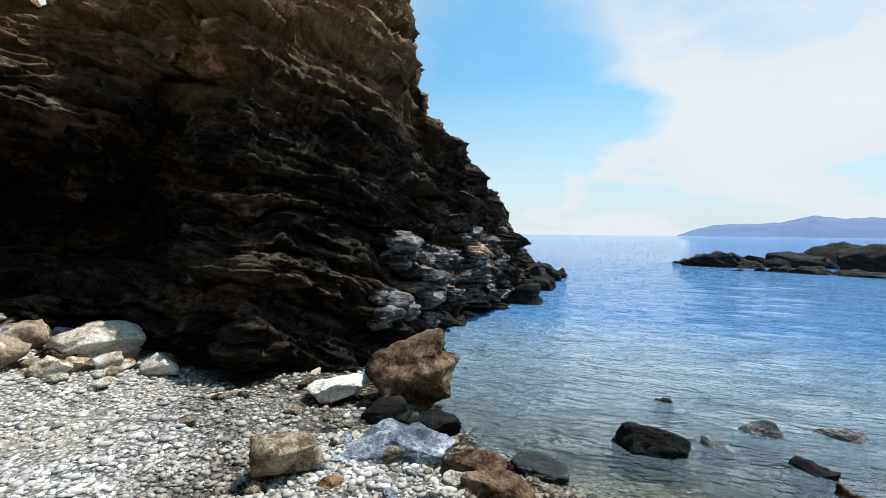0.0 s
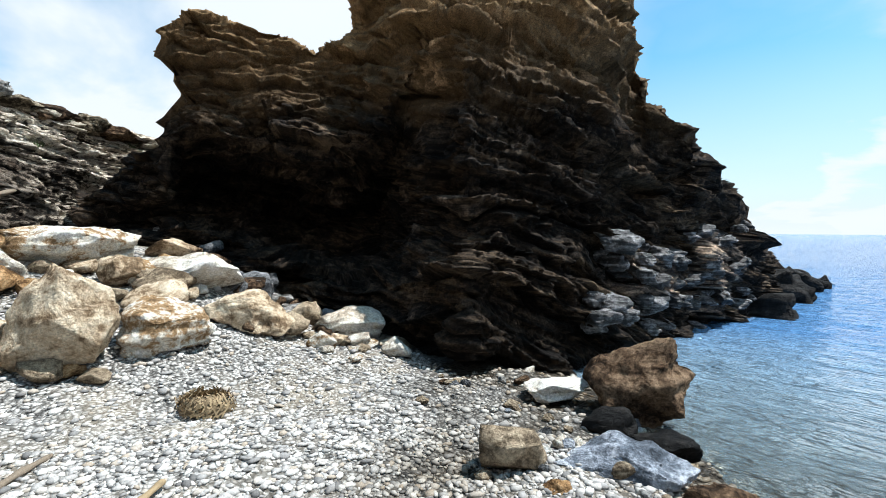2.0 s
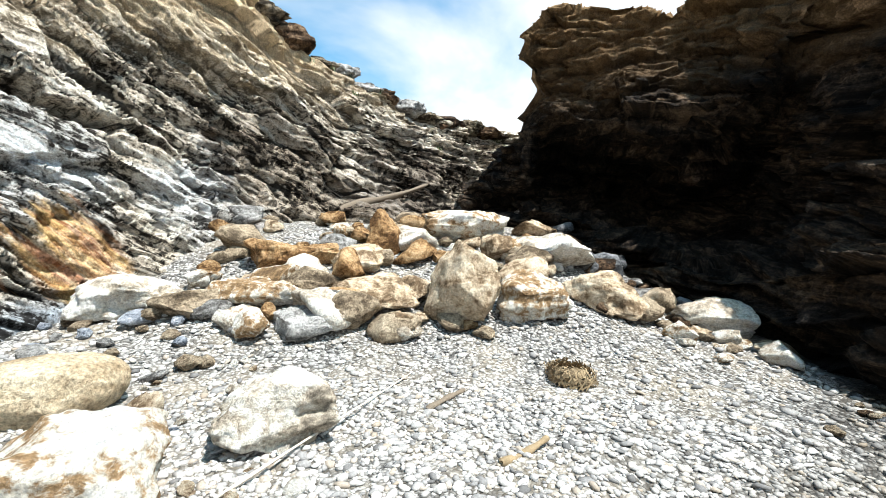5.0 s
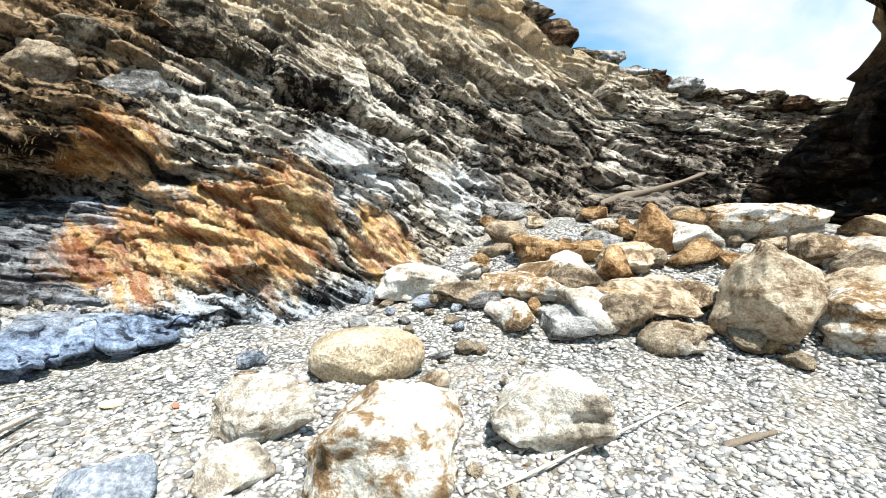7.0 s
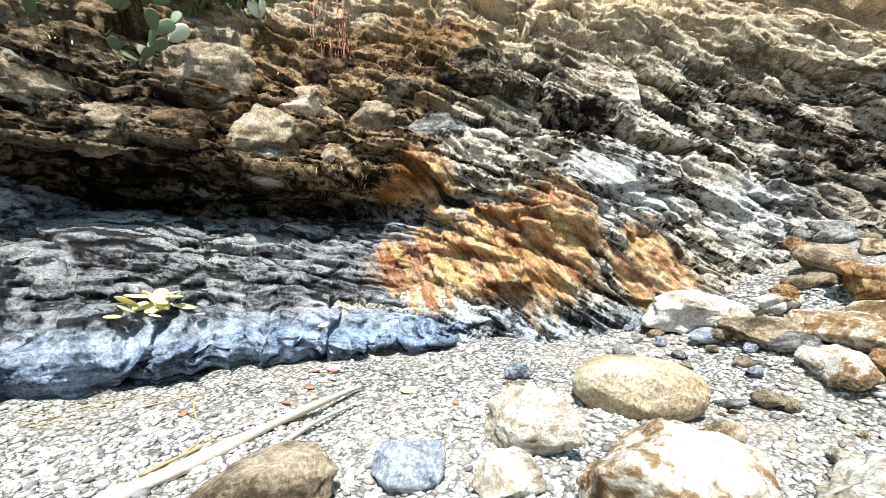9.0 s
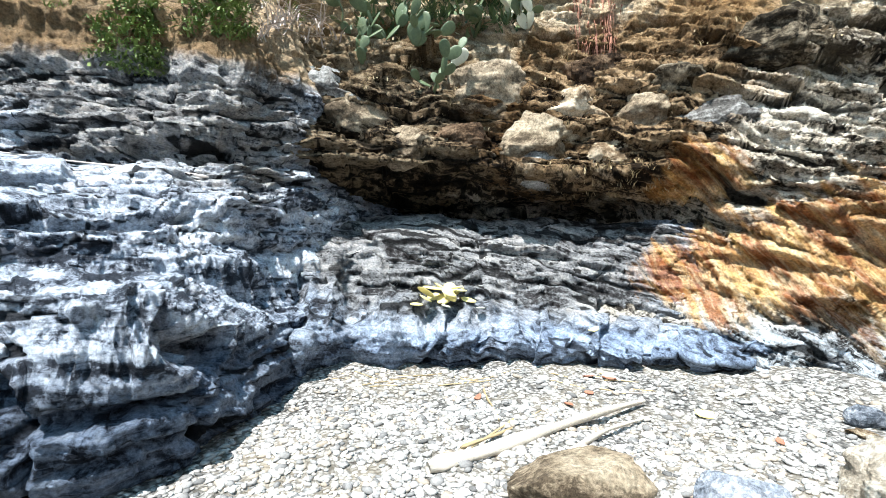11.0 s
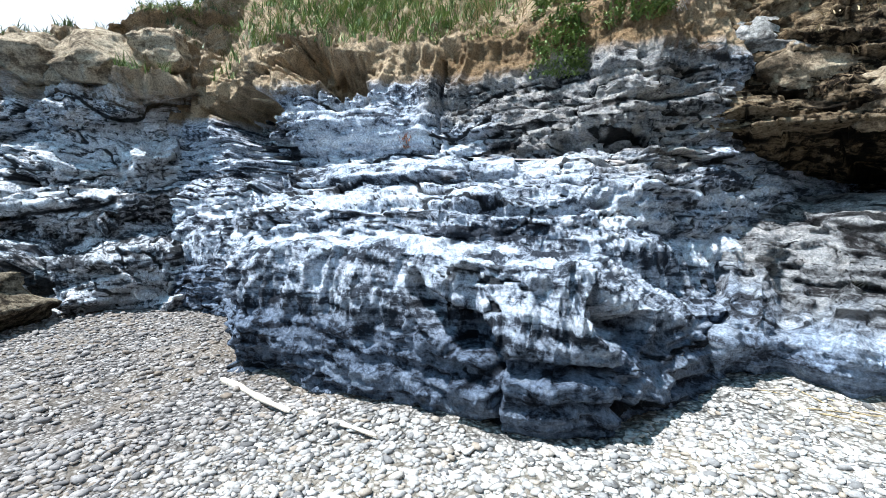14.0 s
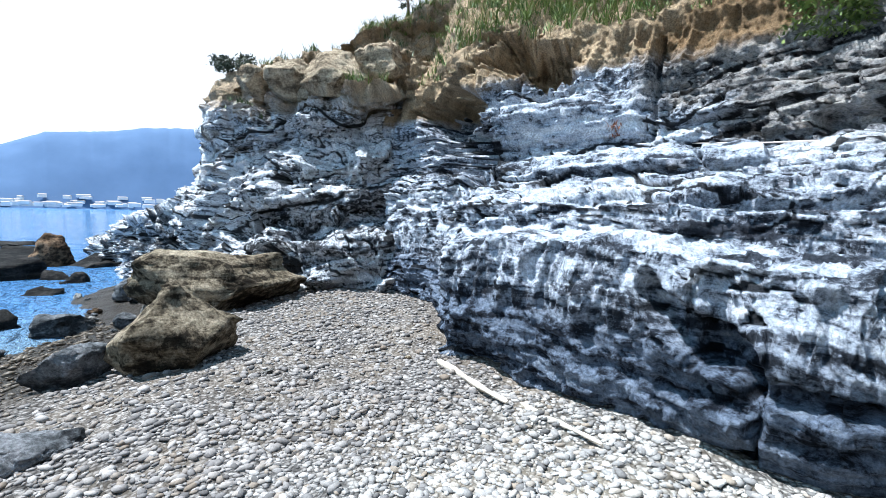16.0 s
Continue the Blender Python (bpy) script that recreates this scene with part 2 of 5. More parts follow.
ROCK = {
    # shade painted as a near-black base, sunlit ledges as a browner top and patches
    "stack": rock_material("shade_dark_schist", (0.006, 0.005, 0.004), (0.03, 0.022, 0.016), (0.14, 0.098, 0.062), True, 8.0, 1.0, 0.85, wet=-0.3, top=(3.3, 2.2, (0.2, 0.125, 0.06)), crack=0.8, sheen=0.1,
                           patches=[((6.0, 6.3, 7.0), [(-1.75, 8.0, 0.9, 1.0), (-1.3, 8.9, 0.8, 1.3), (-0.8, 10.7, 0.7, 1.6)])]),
    # dark patches paint overhang and side shade into the brown rock colour
    "slope": rock_material("banded_schist", (0.04, 0.032, 0.024), (0.51, 0.44, 0.345), (0.82, 0.76, 0.65), True, 13.0, 1.25, stain=(
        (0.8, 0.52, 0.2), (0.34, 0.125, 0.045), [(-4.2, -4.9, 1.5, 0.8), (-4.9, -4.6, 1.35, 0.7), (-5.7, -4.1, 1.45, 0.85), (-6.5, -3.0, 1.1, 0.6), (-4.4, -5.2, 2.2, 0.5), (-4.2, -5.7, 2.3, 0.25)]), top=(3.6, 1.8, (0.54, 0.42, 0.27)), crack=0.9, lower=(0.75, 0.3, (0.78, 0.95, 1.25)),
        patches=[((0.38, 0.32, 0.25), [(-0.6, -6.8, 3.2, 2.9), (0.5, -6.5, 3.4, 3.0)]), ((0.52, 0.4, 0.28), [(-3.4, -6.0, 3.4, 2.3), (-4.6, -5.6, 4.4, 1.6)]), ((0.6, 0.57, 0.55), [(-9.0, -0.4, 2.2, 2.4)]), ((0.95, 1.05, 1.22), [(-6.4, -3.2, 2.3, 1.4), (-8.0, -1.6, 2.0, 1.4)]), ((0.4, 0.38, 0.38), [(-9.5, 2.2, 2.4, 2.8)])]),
    # lower: shade of the steep foot, multiplied into the ledge's colour
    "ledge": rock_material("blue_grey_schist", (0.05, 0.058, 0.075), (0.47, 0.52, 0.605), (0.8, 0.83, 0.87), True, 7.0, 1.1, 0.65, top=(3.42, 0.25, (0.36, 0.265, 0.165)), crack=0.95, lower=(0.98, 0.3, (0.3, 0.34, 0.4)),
                           patches=[((0.6, 0.53, 0.45), [(2.2, -6.1, 3.3, 1.5), (1.2, -6.0, 3.1, 1.5), (3.2, -6.3, 3.6, 1.3)])]),
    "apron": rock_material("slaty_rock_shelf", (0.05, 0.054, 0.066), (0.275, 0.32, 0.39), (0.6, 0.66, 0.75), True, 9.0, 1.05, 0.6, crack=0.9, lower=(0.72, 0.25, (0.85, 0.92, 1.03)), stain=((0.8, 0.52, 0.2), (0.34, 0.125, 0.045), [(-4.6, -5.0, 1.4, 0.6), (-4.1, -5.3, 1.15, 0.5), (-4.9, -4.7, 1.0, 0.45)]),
                           patches=[((0.85, 0.74, 0.62), [(-2.0, -6.6, 1.6, 2.2), (-0.5, -7.0, 1.6, 2.2), (-3.2, -5.8, 1.4, 1.6)])]),
    "headland": rock_material("pale_grey_schist", (0.07, 0.075, 0.085), (0.66, 0.685, 0.725), (0.85, 0.87, 0.89), True, 9.0, 1.1, 0.7, top=(3.7, 0.7, (0.33, 0.25, 0.165)), crack=0.95),
    "white": rock_material("white_limestone", (0.52, 0.44, 0.34), (0.74, 0.69, 0.59), (0.84, 0.82, 0.77), False, 1.2, 1.3, speck=0.55),
    "buff": rock_material("buff_sandstone", (0.22, 0.15, 0.09), (0.52, 0.4, 0.27), (0.76, 0.66, 0.5), False, 1.0, 1.2, speck=0.6),
    "tan": rock_material("tan_sandstone", (0.16, 0.12, 0.08), (0.36, 0.28, 0.19), (0.55, 0.45, 0.32), False, 1.6, 1.2, crack=0.3),
    "oval": rock_material("smooth_sandstone", (0.42, 0.31, 0.19), (0.66, 0.54, 0.37), (0.78, 0.69, 0.53), False, 0.8, 0.8, crack=0.1),
    "orange": rock_material("iron_stained_stone", (0.15, 0.08, 0.035), (0.38, 0.225, 0.105), (0.62, 0.44, 0.25), False, 1.0, 1.2, crack=0.4),
    "patched": rock_material("ochre_patched_limestone", (0.36, 0.23, 0.12), (0.72, 0.66, 0.55), (0.84, 0.82, 0.77), False, 0.6, 1.35, speck=0.52),
    "brown": rock_material("brown_stone", (0.03, 0.019, 0.012), (0.11, 0.068, 0.04), (0.28, 0.19, 0.12), False, 1.2, 1.2, crack=0.5),
    "ochre": rock_material("layered_brown_stone", (0.035, 0.027, 0.018), (0.15, 0.12, 0.082), (0.36, 0.3, 0.215), False, 3.0, 1.35, crack=0.5),
    "grey": rock_material("grey_stone", (0.14, 0.13, 0.12), (0.32, 0.31, 0.29), (0.55, 0.53, 0.5), False, 2.5, 1.25, crack=0.5),
    "greyblue": rock_material("blue_grey_stone", (0.13, 0.15, 0.18), (0.34, 0.37, 0.42), (0.6, 0.62, 0.66), False, 1.5, 1.2, crack=0.4),
    "darkgrey": rock_material("dark_grey_stone", (0.05, 0.052, 0.055), (0.14, 0.145, 0.15), (0.28, 0.28, 0.29), False, 2.0, 1.2, crack=0.5),
    # sun glints painted as pale bands on near-black rock, with some gloss
    "glint": rock_material("glint_streaked_rock", (0.01, 0.01, 0.01), (0.045, 0.043, 0.043), (0.3, 0.29, 0.29), False, 9.0, 1.3, 0.45, sheen=0.5),
    "dark": rock_material("dark_wet_stone", (0.005, 0.005, 0.005), (0.016, 0.015, 0.014), (0.05, 0.045, 0.04), False, 4.0, 1.0, 0.8, sheen=0.12),
}


def shingle_material():
    m, n, b = material("shingle_bed")
    pos = n.add("ShaderNodeNewGeometry").outputs["Position"]
    warp = n.vec("ADD", pos, n.vec("SCALE", n.comb(n.noise(pos, 9.0), n.noise(pos, 8.0), 0.0), 0.09))
    cell = n.add("ShaderNodeTexVoronoi")
    n.put(cell.inputs["Vector"], warp)
    cell.inputs["Scale"].default_value = 30.0
    tone = n.split(cell.outputs["Color"])[0]
    col = n.ramp(tone, (0.0, (0.09, 0.085, 0.08)), (0.25, (0.25, 0.235, 0.215)), (0.7, (0.47, 0.45, 0.42)), (1.0, (0.66, 0.64, 0.6)))
    # cell rims darkened: the shade between pebbles is put into the colour
    gap = n.ramp(cell.outputs["Distance"], (0.3, 0.95), (0.68, 0.28))
    col = n.mix(1.0, col, gap, "MULTIPLY")
    col = n.mix(n.ramp(n.noise(pos, 1.1, 5.0), (0.42, 0.0), (0.7, 0.5)), col, (0.36, 0.3, 0.22))
    low = n.ramp(n.maths("ADD", n.maths("ADD", n.split(pos)[2], 0.5), n.maths("MULTIPLY", n.noise(pos, 1.5), 0.16)), (0.36, 1.0), (0.5, 0.0))
    col = n.mix(low, col, n.mix(1.0, col, (0.13, 0.11, 0.085), "MULTIPLY"))
    drab = n.ramp(n.maths("ADD", n.maths("MULTIPLY", n.split(pos)[0], 0.2), n.maths("MULTIPLY", n.noise(pos, 0.8), 0.5)), (0.5, 0.0), (1.0, 1.0))
    col = n.mix(drab, col, n.mix(1.0, col, (0.62, 0.59, 0.59), "MULTIPLY"))
    n.put(b["Base Color"], col)
    n.put(b["Roughness"], n.maths("SUBTRACT", 0.9, n.maths("MULTIPLY", low, 0.5)))
    b["Specular IOR Level"].default_value = 0.15
    n.put(b["Normal"], n.bump(n.maths("SUBTRACT", 1.0, cell.outputs["Distance"]), 0.9, 0.03))
    return m


def pebble_material():
    m, n, b = material("pebbles")
    geo, info = n.add("ShaderNodeNewGeometry"), n.add("ShaderNodeObjectInfo")
    pos = geo.outputs["Position"]
    pick = n.maths("FRACT", n.maths("ADD", geo.outputs["Random Per Island"], info.outputs["Random"]))
    col = n.ramp(pick, (0.0, (0.13, 0.125, 0.12)), (0.12, (0.26, 0.25, 0.24)), (0.35, (0.37, 0.355, 0.335)), (0.6, (0.46, 0.44, 0.41)), (0.72, (0.33, 0.275, 0.215)), (0.86, (0.54, 0.52, 0.485)), (1.0, (0.64, 0.62, 0.58)))
    col = n.mix(1.0, col, n.ramp(n.noise(pos, 70.0, 5.0, 0.65), (0.3, 0.72), (0.65, 1.1)), "MULTIPLY")
    low = n.ramp(n.maths("ADD", n.maths("ADD", n.split(pos)[2], 0.5), n.maths("MULTIPLY", n.noise(pos, 1.5), 0.16)), (0.36, 1.0), (0.5, 0.0))
    col = n.mix(low, col, n.mix(1.0, col, (0.4, 0.35, 0.28), "MULTIPLY"))
    drab = n.ramp(n.maths("ADD", n.maths("MULTIPLY", n.split(pos)[0], 0.2), n.maths("MULTIPLY", n.noise(pos, 0.8), 0.5)), (0.5, 0.0), (1.0, 1.0))
    col = n.mix(drab, col, n.mix(1.0, col, (0.62, 0.59, 0.59), "MULTIPLY"))
    n.put(b["Base Color"], col)
    n.put(b["Roughness"], n.maths("SUBTRACT", 0.85, n.maths("MULTIPLY", low, 0.5)))
    b["Specular IOR Level"].default_value = 0.15
    n.put(b["Normal"], n.bump(n.noise(pos, 120.0, 4.0), 0.4, 0.004))
    return m


def water_material():
    m, n, b = material("sea_water")
    pos = n.add("ShaderNodeNewGeometry").outputs["Position"]
    b["IOR"].default_value, b["Transmission Weight"].default_value = 1.33, 1.0
    far = n.vec("LENGTH", pos)
    deep = n.ramp(n.maths("MULTIPLY", far, 0.02), (0.075, 0.0), (0.23, 0.93))
    n.put(b["Transmission Weight"], n.maths("SUBTRACT", 1.0, deep))
    n.put(b["Base Color"], n.mix(deep, (0.6, 0.82, 0.92), (0.07, 0.22, 0.48)))
    b["Roughness"].default_value = 0.04
    wave = n.add("ShaderNodeMapping")
    n.put(wave.inputs["Vector"], pos)
    wave.inputs["Rotation"].default_value, wave.inputs["Scale"].default_value = (0, 0, radians(20)), (0.55, 1.3, 1.0)
    p = wave.outputs[0]
    h = n.maths("ADD", n.maths("MULTIPLY", n.noise(p, 1.6, 3.0, 0.5, 0.5), 0.8), n.maths("ADD", n.maths("MULTIPLY", n.noise(p, 4.5, 3.0, 0.55, 0.8), 0.42), n.maths("MULTIPLY", n.noise(p, 12.0, 3.0, 0.5, 0.6), 0.22)))
    n.put(b["Normal"], n.bump(h, 1.0, WAVES))
    return m


def plain_material(name, dark, light, scale=8.0, rough=0.8, strands=None):
    m, n, b = material(name)
    pos = n.add("ShaderNodeTexCoord").outputs["Object"]
    if strands:
        pos = n.vec("MULTIPLY", pos, strands)
    pick = n.add("ShaderNodeNewGeometry").outputs["Random Per Island"]
    tone = n.maths("ADD", n.maths("MULTIPLY", n.noise(pos, scale, 6.0, 0.62), 0.6), n.maths("MULTIPLY", pick, 0.4))
    n.put(b["Base Color"], n.ramp(tone, (0.25, dark), (0.7, light)))
    b["Roughness"].default_value = rough
    n.put(b["Normal"], n.bump(n.noise(pos, scale * 3, 5.0), 0.4, 0.01))
    return m


SHINGLE, PEBBLE, WATER = shingle_material(), pebble_material(), water_material()
WOOD = plain_material("driftwood", (0.3, 0.24, 0.17), (0.7, 0.63, 0.53), 9.0, 0.8, (1, 14, 14))
DARKWOOD = plain_material("weathered_log", (0.06, 0.045, 0.03), (0.22, 0.17, 0.12), 9.0, 0.85, (1, 14, 14))
GRASS = plain_material("green_grass", (0.04, 0.08, 0.014), (0.19, 0.25, 0.06), 3.0, 0.7)
DRYGRASS = plain_material("dry_grass", (0.16, 0.11, 0.05), (0.46, 0.36, 0.2), 3.0, 0.8)
LEAF = plain_material("bush_leaves", (0.02, 0.04, 0.012), (0.09, 0.13, 0.04), 3.0, 0.6)
PINE = plain_material("pine_needles", (0.012, 0.02, 0.01), (0.04, 0.055, 0.025), 3.0, 0.7)
CACTUS = plain_material("cactus_pad", (0.03, 0.05, 0.02), (0.13, 0.17, 0.08), 6.0, 0.55)
CACTUS_PALE = plain_material("bleached_cactus_pad", (0.45, 0.45, 0.33), (0.66, 0.66, 0.52), 6.0, 0.6)
CACTUS_YELLOW = plain_material("yellowed_cactus_pad", (0.5, 0.42, 0.12), (0.78, 0.68, 0.3), 6.0, 0.6)
TWIG = plain_material("dry_twigs", (0.25, 0.2, 0.17), (0.6, 0.53, 0.48), 12.0, 0.8)
WEED = plain_material("dried_seaweed", (0.09, 0.06, 0.03), (0.34, 0.25, 0.14), 14.0, 0.9)
RED_LEAF = plain_material("red_dry_leaves", (0.14, 0.05, 0.03), (0.34, 0.15, 0.09), 5.0, 0.8)
# haze of the distance is mixed into the blue of both hill colours
HILL = plain_material("haze_tinted_hills", (0.055, 0.09, 0.17), (0.085, 0.13, 0.24), 0.004, 1.0)
HILL_NEAR = plain_material("haze_tinted_woods", (0.05, 0.1, 0.19), (0.08, 0.14, 0.25), 0.012, 1.0)
PLASTER = plain_material("white_plaster", (0.42, 0.44, 0.47), (0.7, 0.7, 0.7), 0.3, 0.9)
ROOF = plain_material("clay_roof", (0.28, 0.22, 0.2), (0.42, 0.35, 0.31), 0.6, 0.9)


# ---- noise and mesh helpers ----
def hash3(i, j, k, seed=0):
    h = (i.astype(np.int64) * 374761393 + j.astype(np.int64) * 668265263 + k.astype(np.int64) * 2147483647 + seed * 974711) & 0xFFFFFFFF
    h = ((h ^ (h >> 13)) * 1274126177) & 0xFFFFFFFF
    h = ((h ^ (h >> 16)) * 2246822519) & 0xFFFFFFFF
    return ((h ^ (h >> 15)) & 0xFFFF) / 65535.0


def value_noise(p, scale, seed=0):
    """Smooth noise in -1..1 at points p (n x 3)."""
    q = p * scale
    c = np.floor(q)
    f = q - c
    f = f * f * f * (f * (f * 6 - 15) + 10)
    total = 0
    for dx in (0, 1):
        for dy in (0, 1):
            for dz in (0, 1):
                w = (f[:, 0] if dx else 1 - f[:, 0]) * (f[:, 1] if dy else 1 - f[:, 1]) * (f[:, 2] if dz else 1 - f[:, 2])
                total = total + w * hash3(c[:, 0] + dx, c[:, 1] + dy, c[:, 2] + dz, seed)
    return total * 2 - 1


def fbm(p, scale, octaves=4, gain=0.5, seed=0):
    total, amp = 0, 1.0
    for o in range(octaves):
        total = total + amp * value_noise(p, scale * 2.03 ** o, seed + o)
        amp *= gain
    return total


def ridged(p, scale, octaves=4, seed=0):
    total, amp = 0, 1.0
    for o in range(octaves):
        total = total + amp * (1 - 2 * np.abs(value_noise(p, scale * 2.1 ** o, seed + o)))
        amp *= 0.5
    return total


def facets(p, scale, seed=0):
    """Broken blocks: every cell of space has its own offset and tilted face; about -1..1."""
    q = p * scale
    corner = np.floor(q - 0.5)
    best, at, face = np.full(len(q), 9.0), q * 0, np.zeros(len(q))
    for dx in (0, 1):
        for dy in (0, 1):
            for dz in (0, 1):
                c = corner + (dx, dy, dz)
                i, j, k = c.T
                spot = c + 0.5 + 0.7 * (np.stack([hash3(i, j, k, seed + m) for m in (1, 2, 3)], -1) - 0.5)
                away = ((q - spot) ** 2).sum(1)
                near = away < best
                best = np.where(near, away, best)
                tilt = np.stack([hash3(i, j, k, seed + m) for m in (4, 5, 6)], -1) - 0.5
                face = np.where(near, 1.6 * ((q - spot) * tilt).sum(1) + 1.3 * (hash3(i, j, k, seed + 7) - 0.5), face)
    return face


def mesh_of(name, verts, faces, mat, smoothed=True):
    me = bpy.data.meshes.new(name)
    me.from_pydata(np.asarray(verts).tolist(), [], np.asarray(faces).tolist() if not isinstance(faces, list) else faces)
    me.materials.append(mat)
    if smoothed:
        me.polygons.foreach_set("use_smooth", np.ones(len(me.polygons), bool))
    me.update()
    return me


def part(name, me, parent, label=""):
    ob = new(name, me)
    ob.parent = parent
    if label:
        tagged(ob, label)
    return ob


def part_bm(name, bm, mat, parent, label="", smoothed=True):
    me = bpy.data.meshes.new(name)
    bm.to_mesh(me)
    bm.free()
    me.materials.append(mat)
    me.polygons.foreach_set("use_smooth", np.full(len(me.polygons), smoothed))
    return part(name, me, parent, label)


def grid_faces(nu, nv):
    i, j = np.meshgrid(np.arange(nu - 1), np.arange(nv - 1), indexing="ij")
    a = (i * nv + j).ravel()
    return np.stack([a, a + nv, a + nv + 1, a + 1], -1)


def smooth(a, b, x):
    k = np.clip((x - a) / (b - a), 0, 1)
    return k * k * (3 - 2 * k)


def azimuth(x, y):
    return np.degrees(np.arctan2(-x, y)) % 360


def ground_z(x, y):
    """Height of the beach and the sea bed: shingle falling to the waterline, a scree ramp under the sea stack."""
    x, y = np.asarray(x, float), np.asarray(y, float)
    r, az = np.hypot(x, y), azimuth(x, y)
    inland = 3.6 - 0.33 * x - 0.944 * y + 1.3 * smooth(0.1, -1.5, x) * smooth(2.0, 4.5, y) + 1.1 * smooth(8.5, 13, x)
    z = np.interp(inland, [-400, -60, -12, -3, -1, 0, 1, 3.5, 6, 9, 20], [-9, -5, -2.4, -1.0, -0.58, -0.35, -0.2, 0.0, 0.12, 0.2, 0.35])
    ramp = smooth(4.4, 9.0, r) * smooth(44, 72, az) * smooth(125, 98, az)
    return z + 1.2 * ramp


# ---- ground: shingle beach, scree and sea bed in one sheet ----
def build_ground():
    az = np.radians(np.linspace(0, 360, 361))
    rs = np.concatenate([np.linspace(0.05, 14, 190), np.geomspace(14.3, 4400, 60)])
    a, r = np.meshgrid(az, rs, indexing="ij")
    x, y = -r * np.sin(a), r * np.cos(a)
    p = np.stack([x.ravel(), y.ravel(), 0 * x.ravel()], -1)
    z = ground_z(x, y).ravel() + (0.05 * fbm(p, 0.9, 3) + 0.018 * fbm(p, 5.0, 2, seed=9)) * smooth(60, 12, r.ravel())
    p[:, 2] = z
    ob = new("ground", mesh_of("ground", p, grid_faces(*x.shape)[:, ::-1], SHINGLE))
    return tagged(ob, "grey-white shingle beach sloping into the shallow sea", "beach", kind="structure")


ground = build_ground()


def build_water():
    az = np.radians(np.linspace(0, 360, 181))
    rs = np.concatenate([np.linspace(0.05, 40, 220), np.geomspace(41, 4600, 70)])
    a, r = np.meshgrid(az, rs, indexing="ij")
    p = np.stack([(-r * np.sin(a)).ravel(), (r * np.cos(a)).ravel(), 0 * r.ravel()], -1)
    stretched = p * (0.7, 1.3, 1)
    p[:, 2] = -0.35 + 0.012 * fbm(stretched, 1.3, 3, seed=40) * smooth(45, 20, r.ravel())
    ob = new("water", mesh_of("water", p, grid_faces(*a.shape)[:, ::-1], WATER))
    ob.visible_shadow = False
    return tagged(ob, "clear blue rippled sea glittering in the sun", "sea", kind="structure")


build_water()


# ---- cliffs ----
def curve(az, *pairs):
    """Value along the azimuth (degrees to the left of +y) by (azimuth, value) pairs."""
    a, v = zip(*pairs)
    return np.interp(az, a, v)


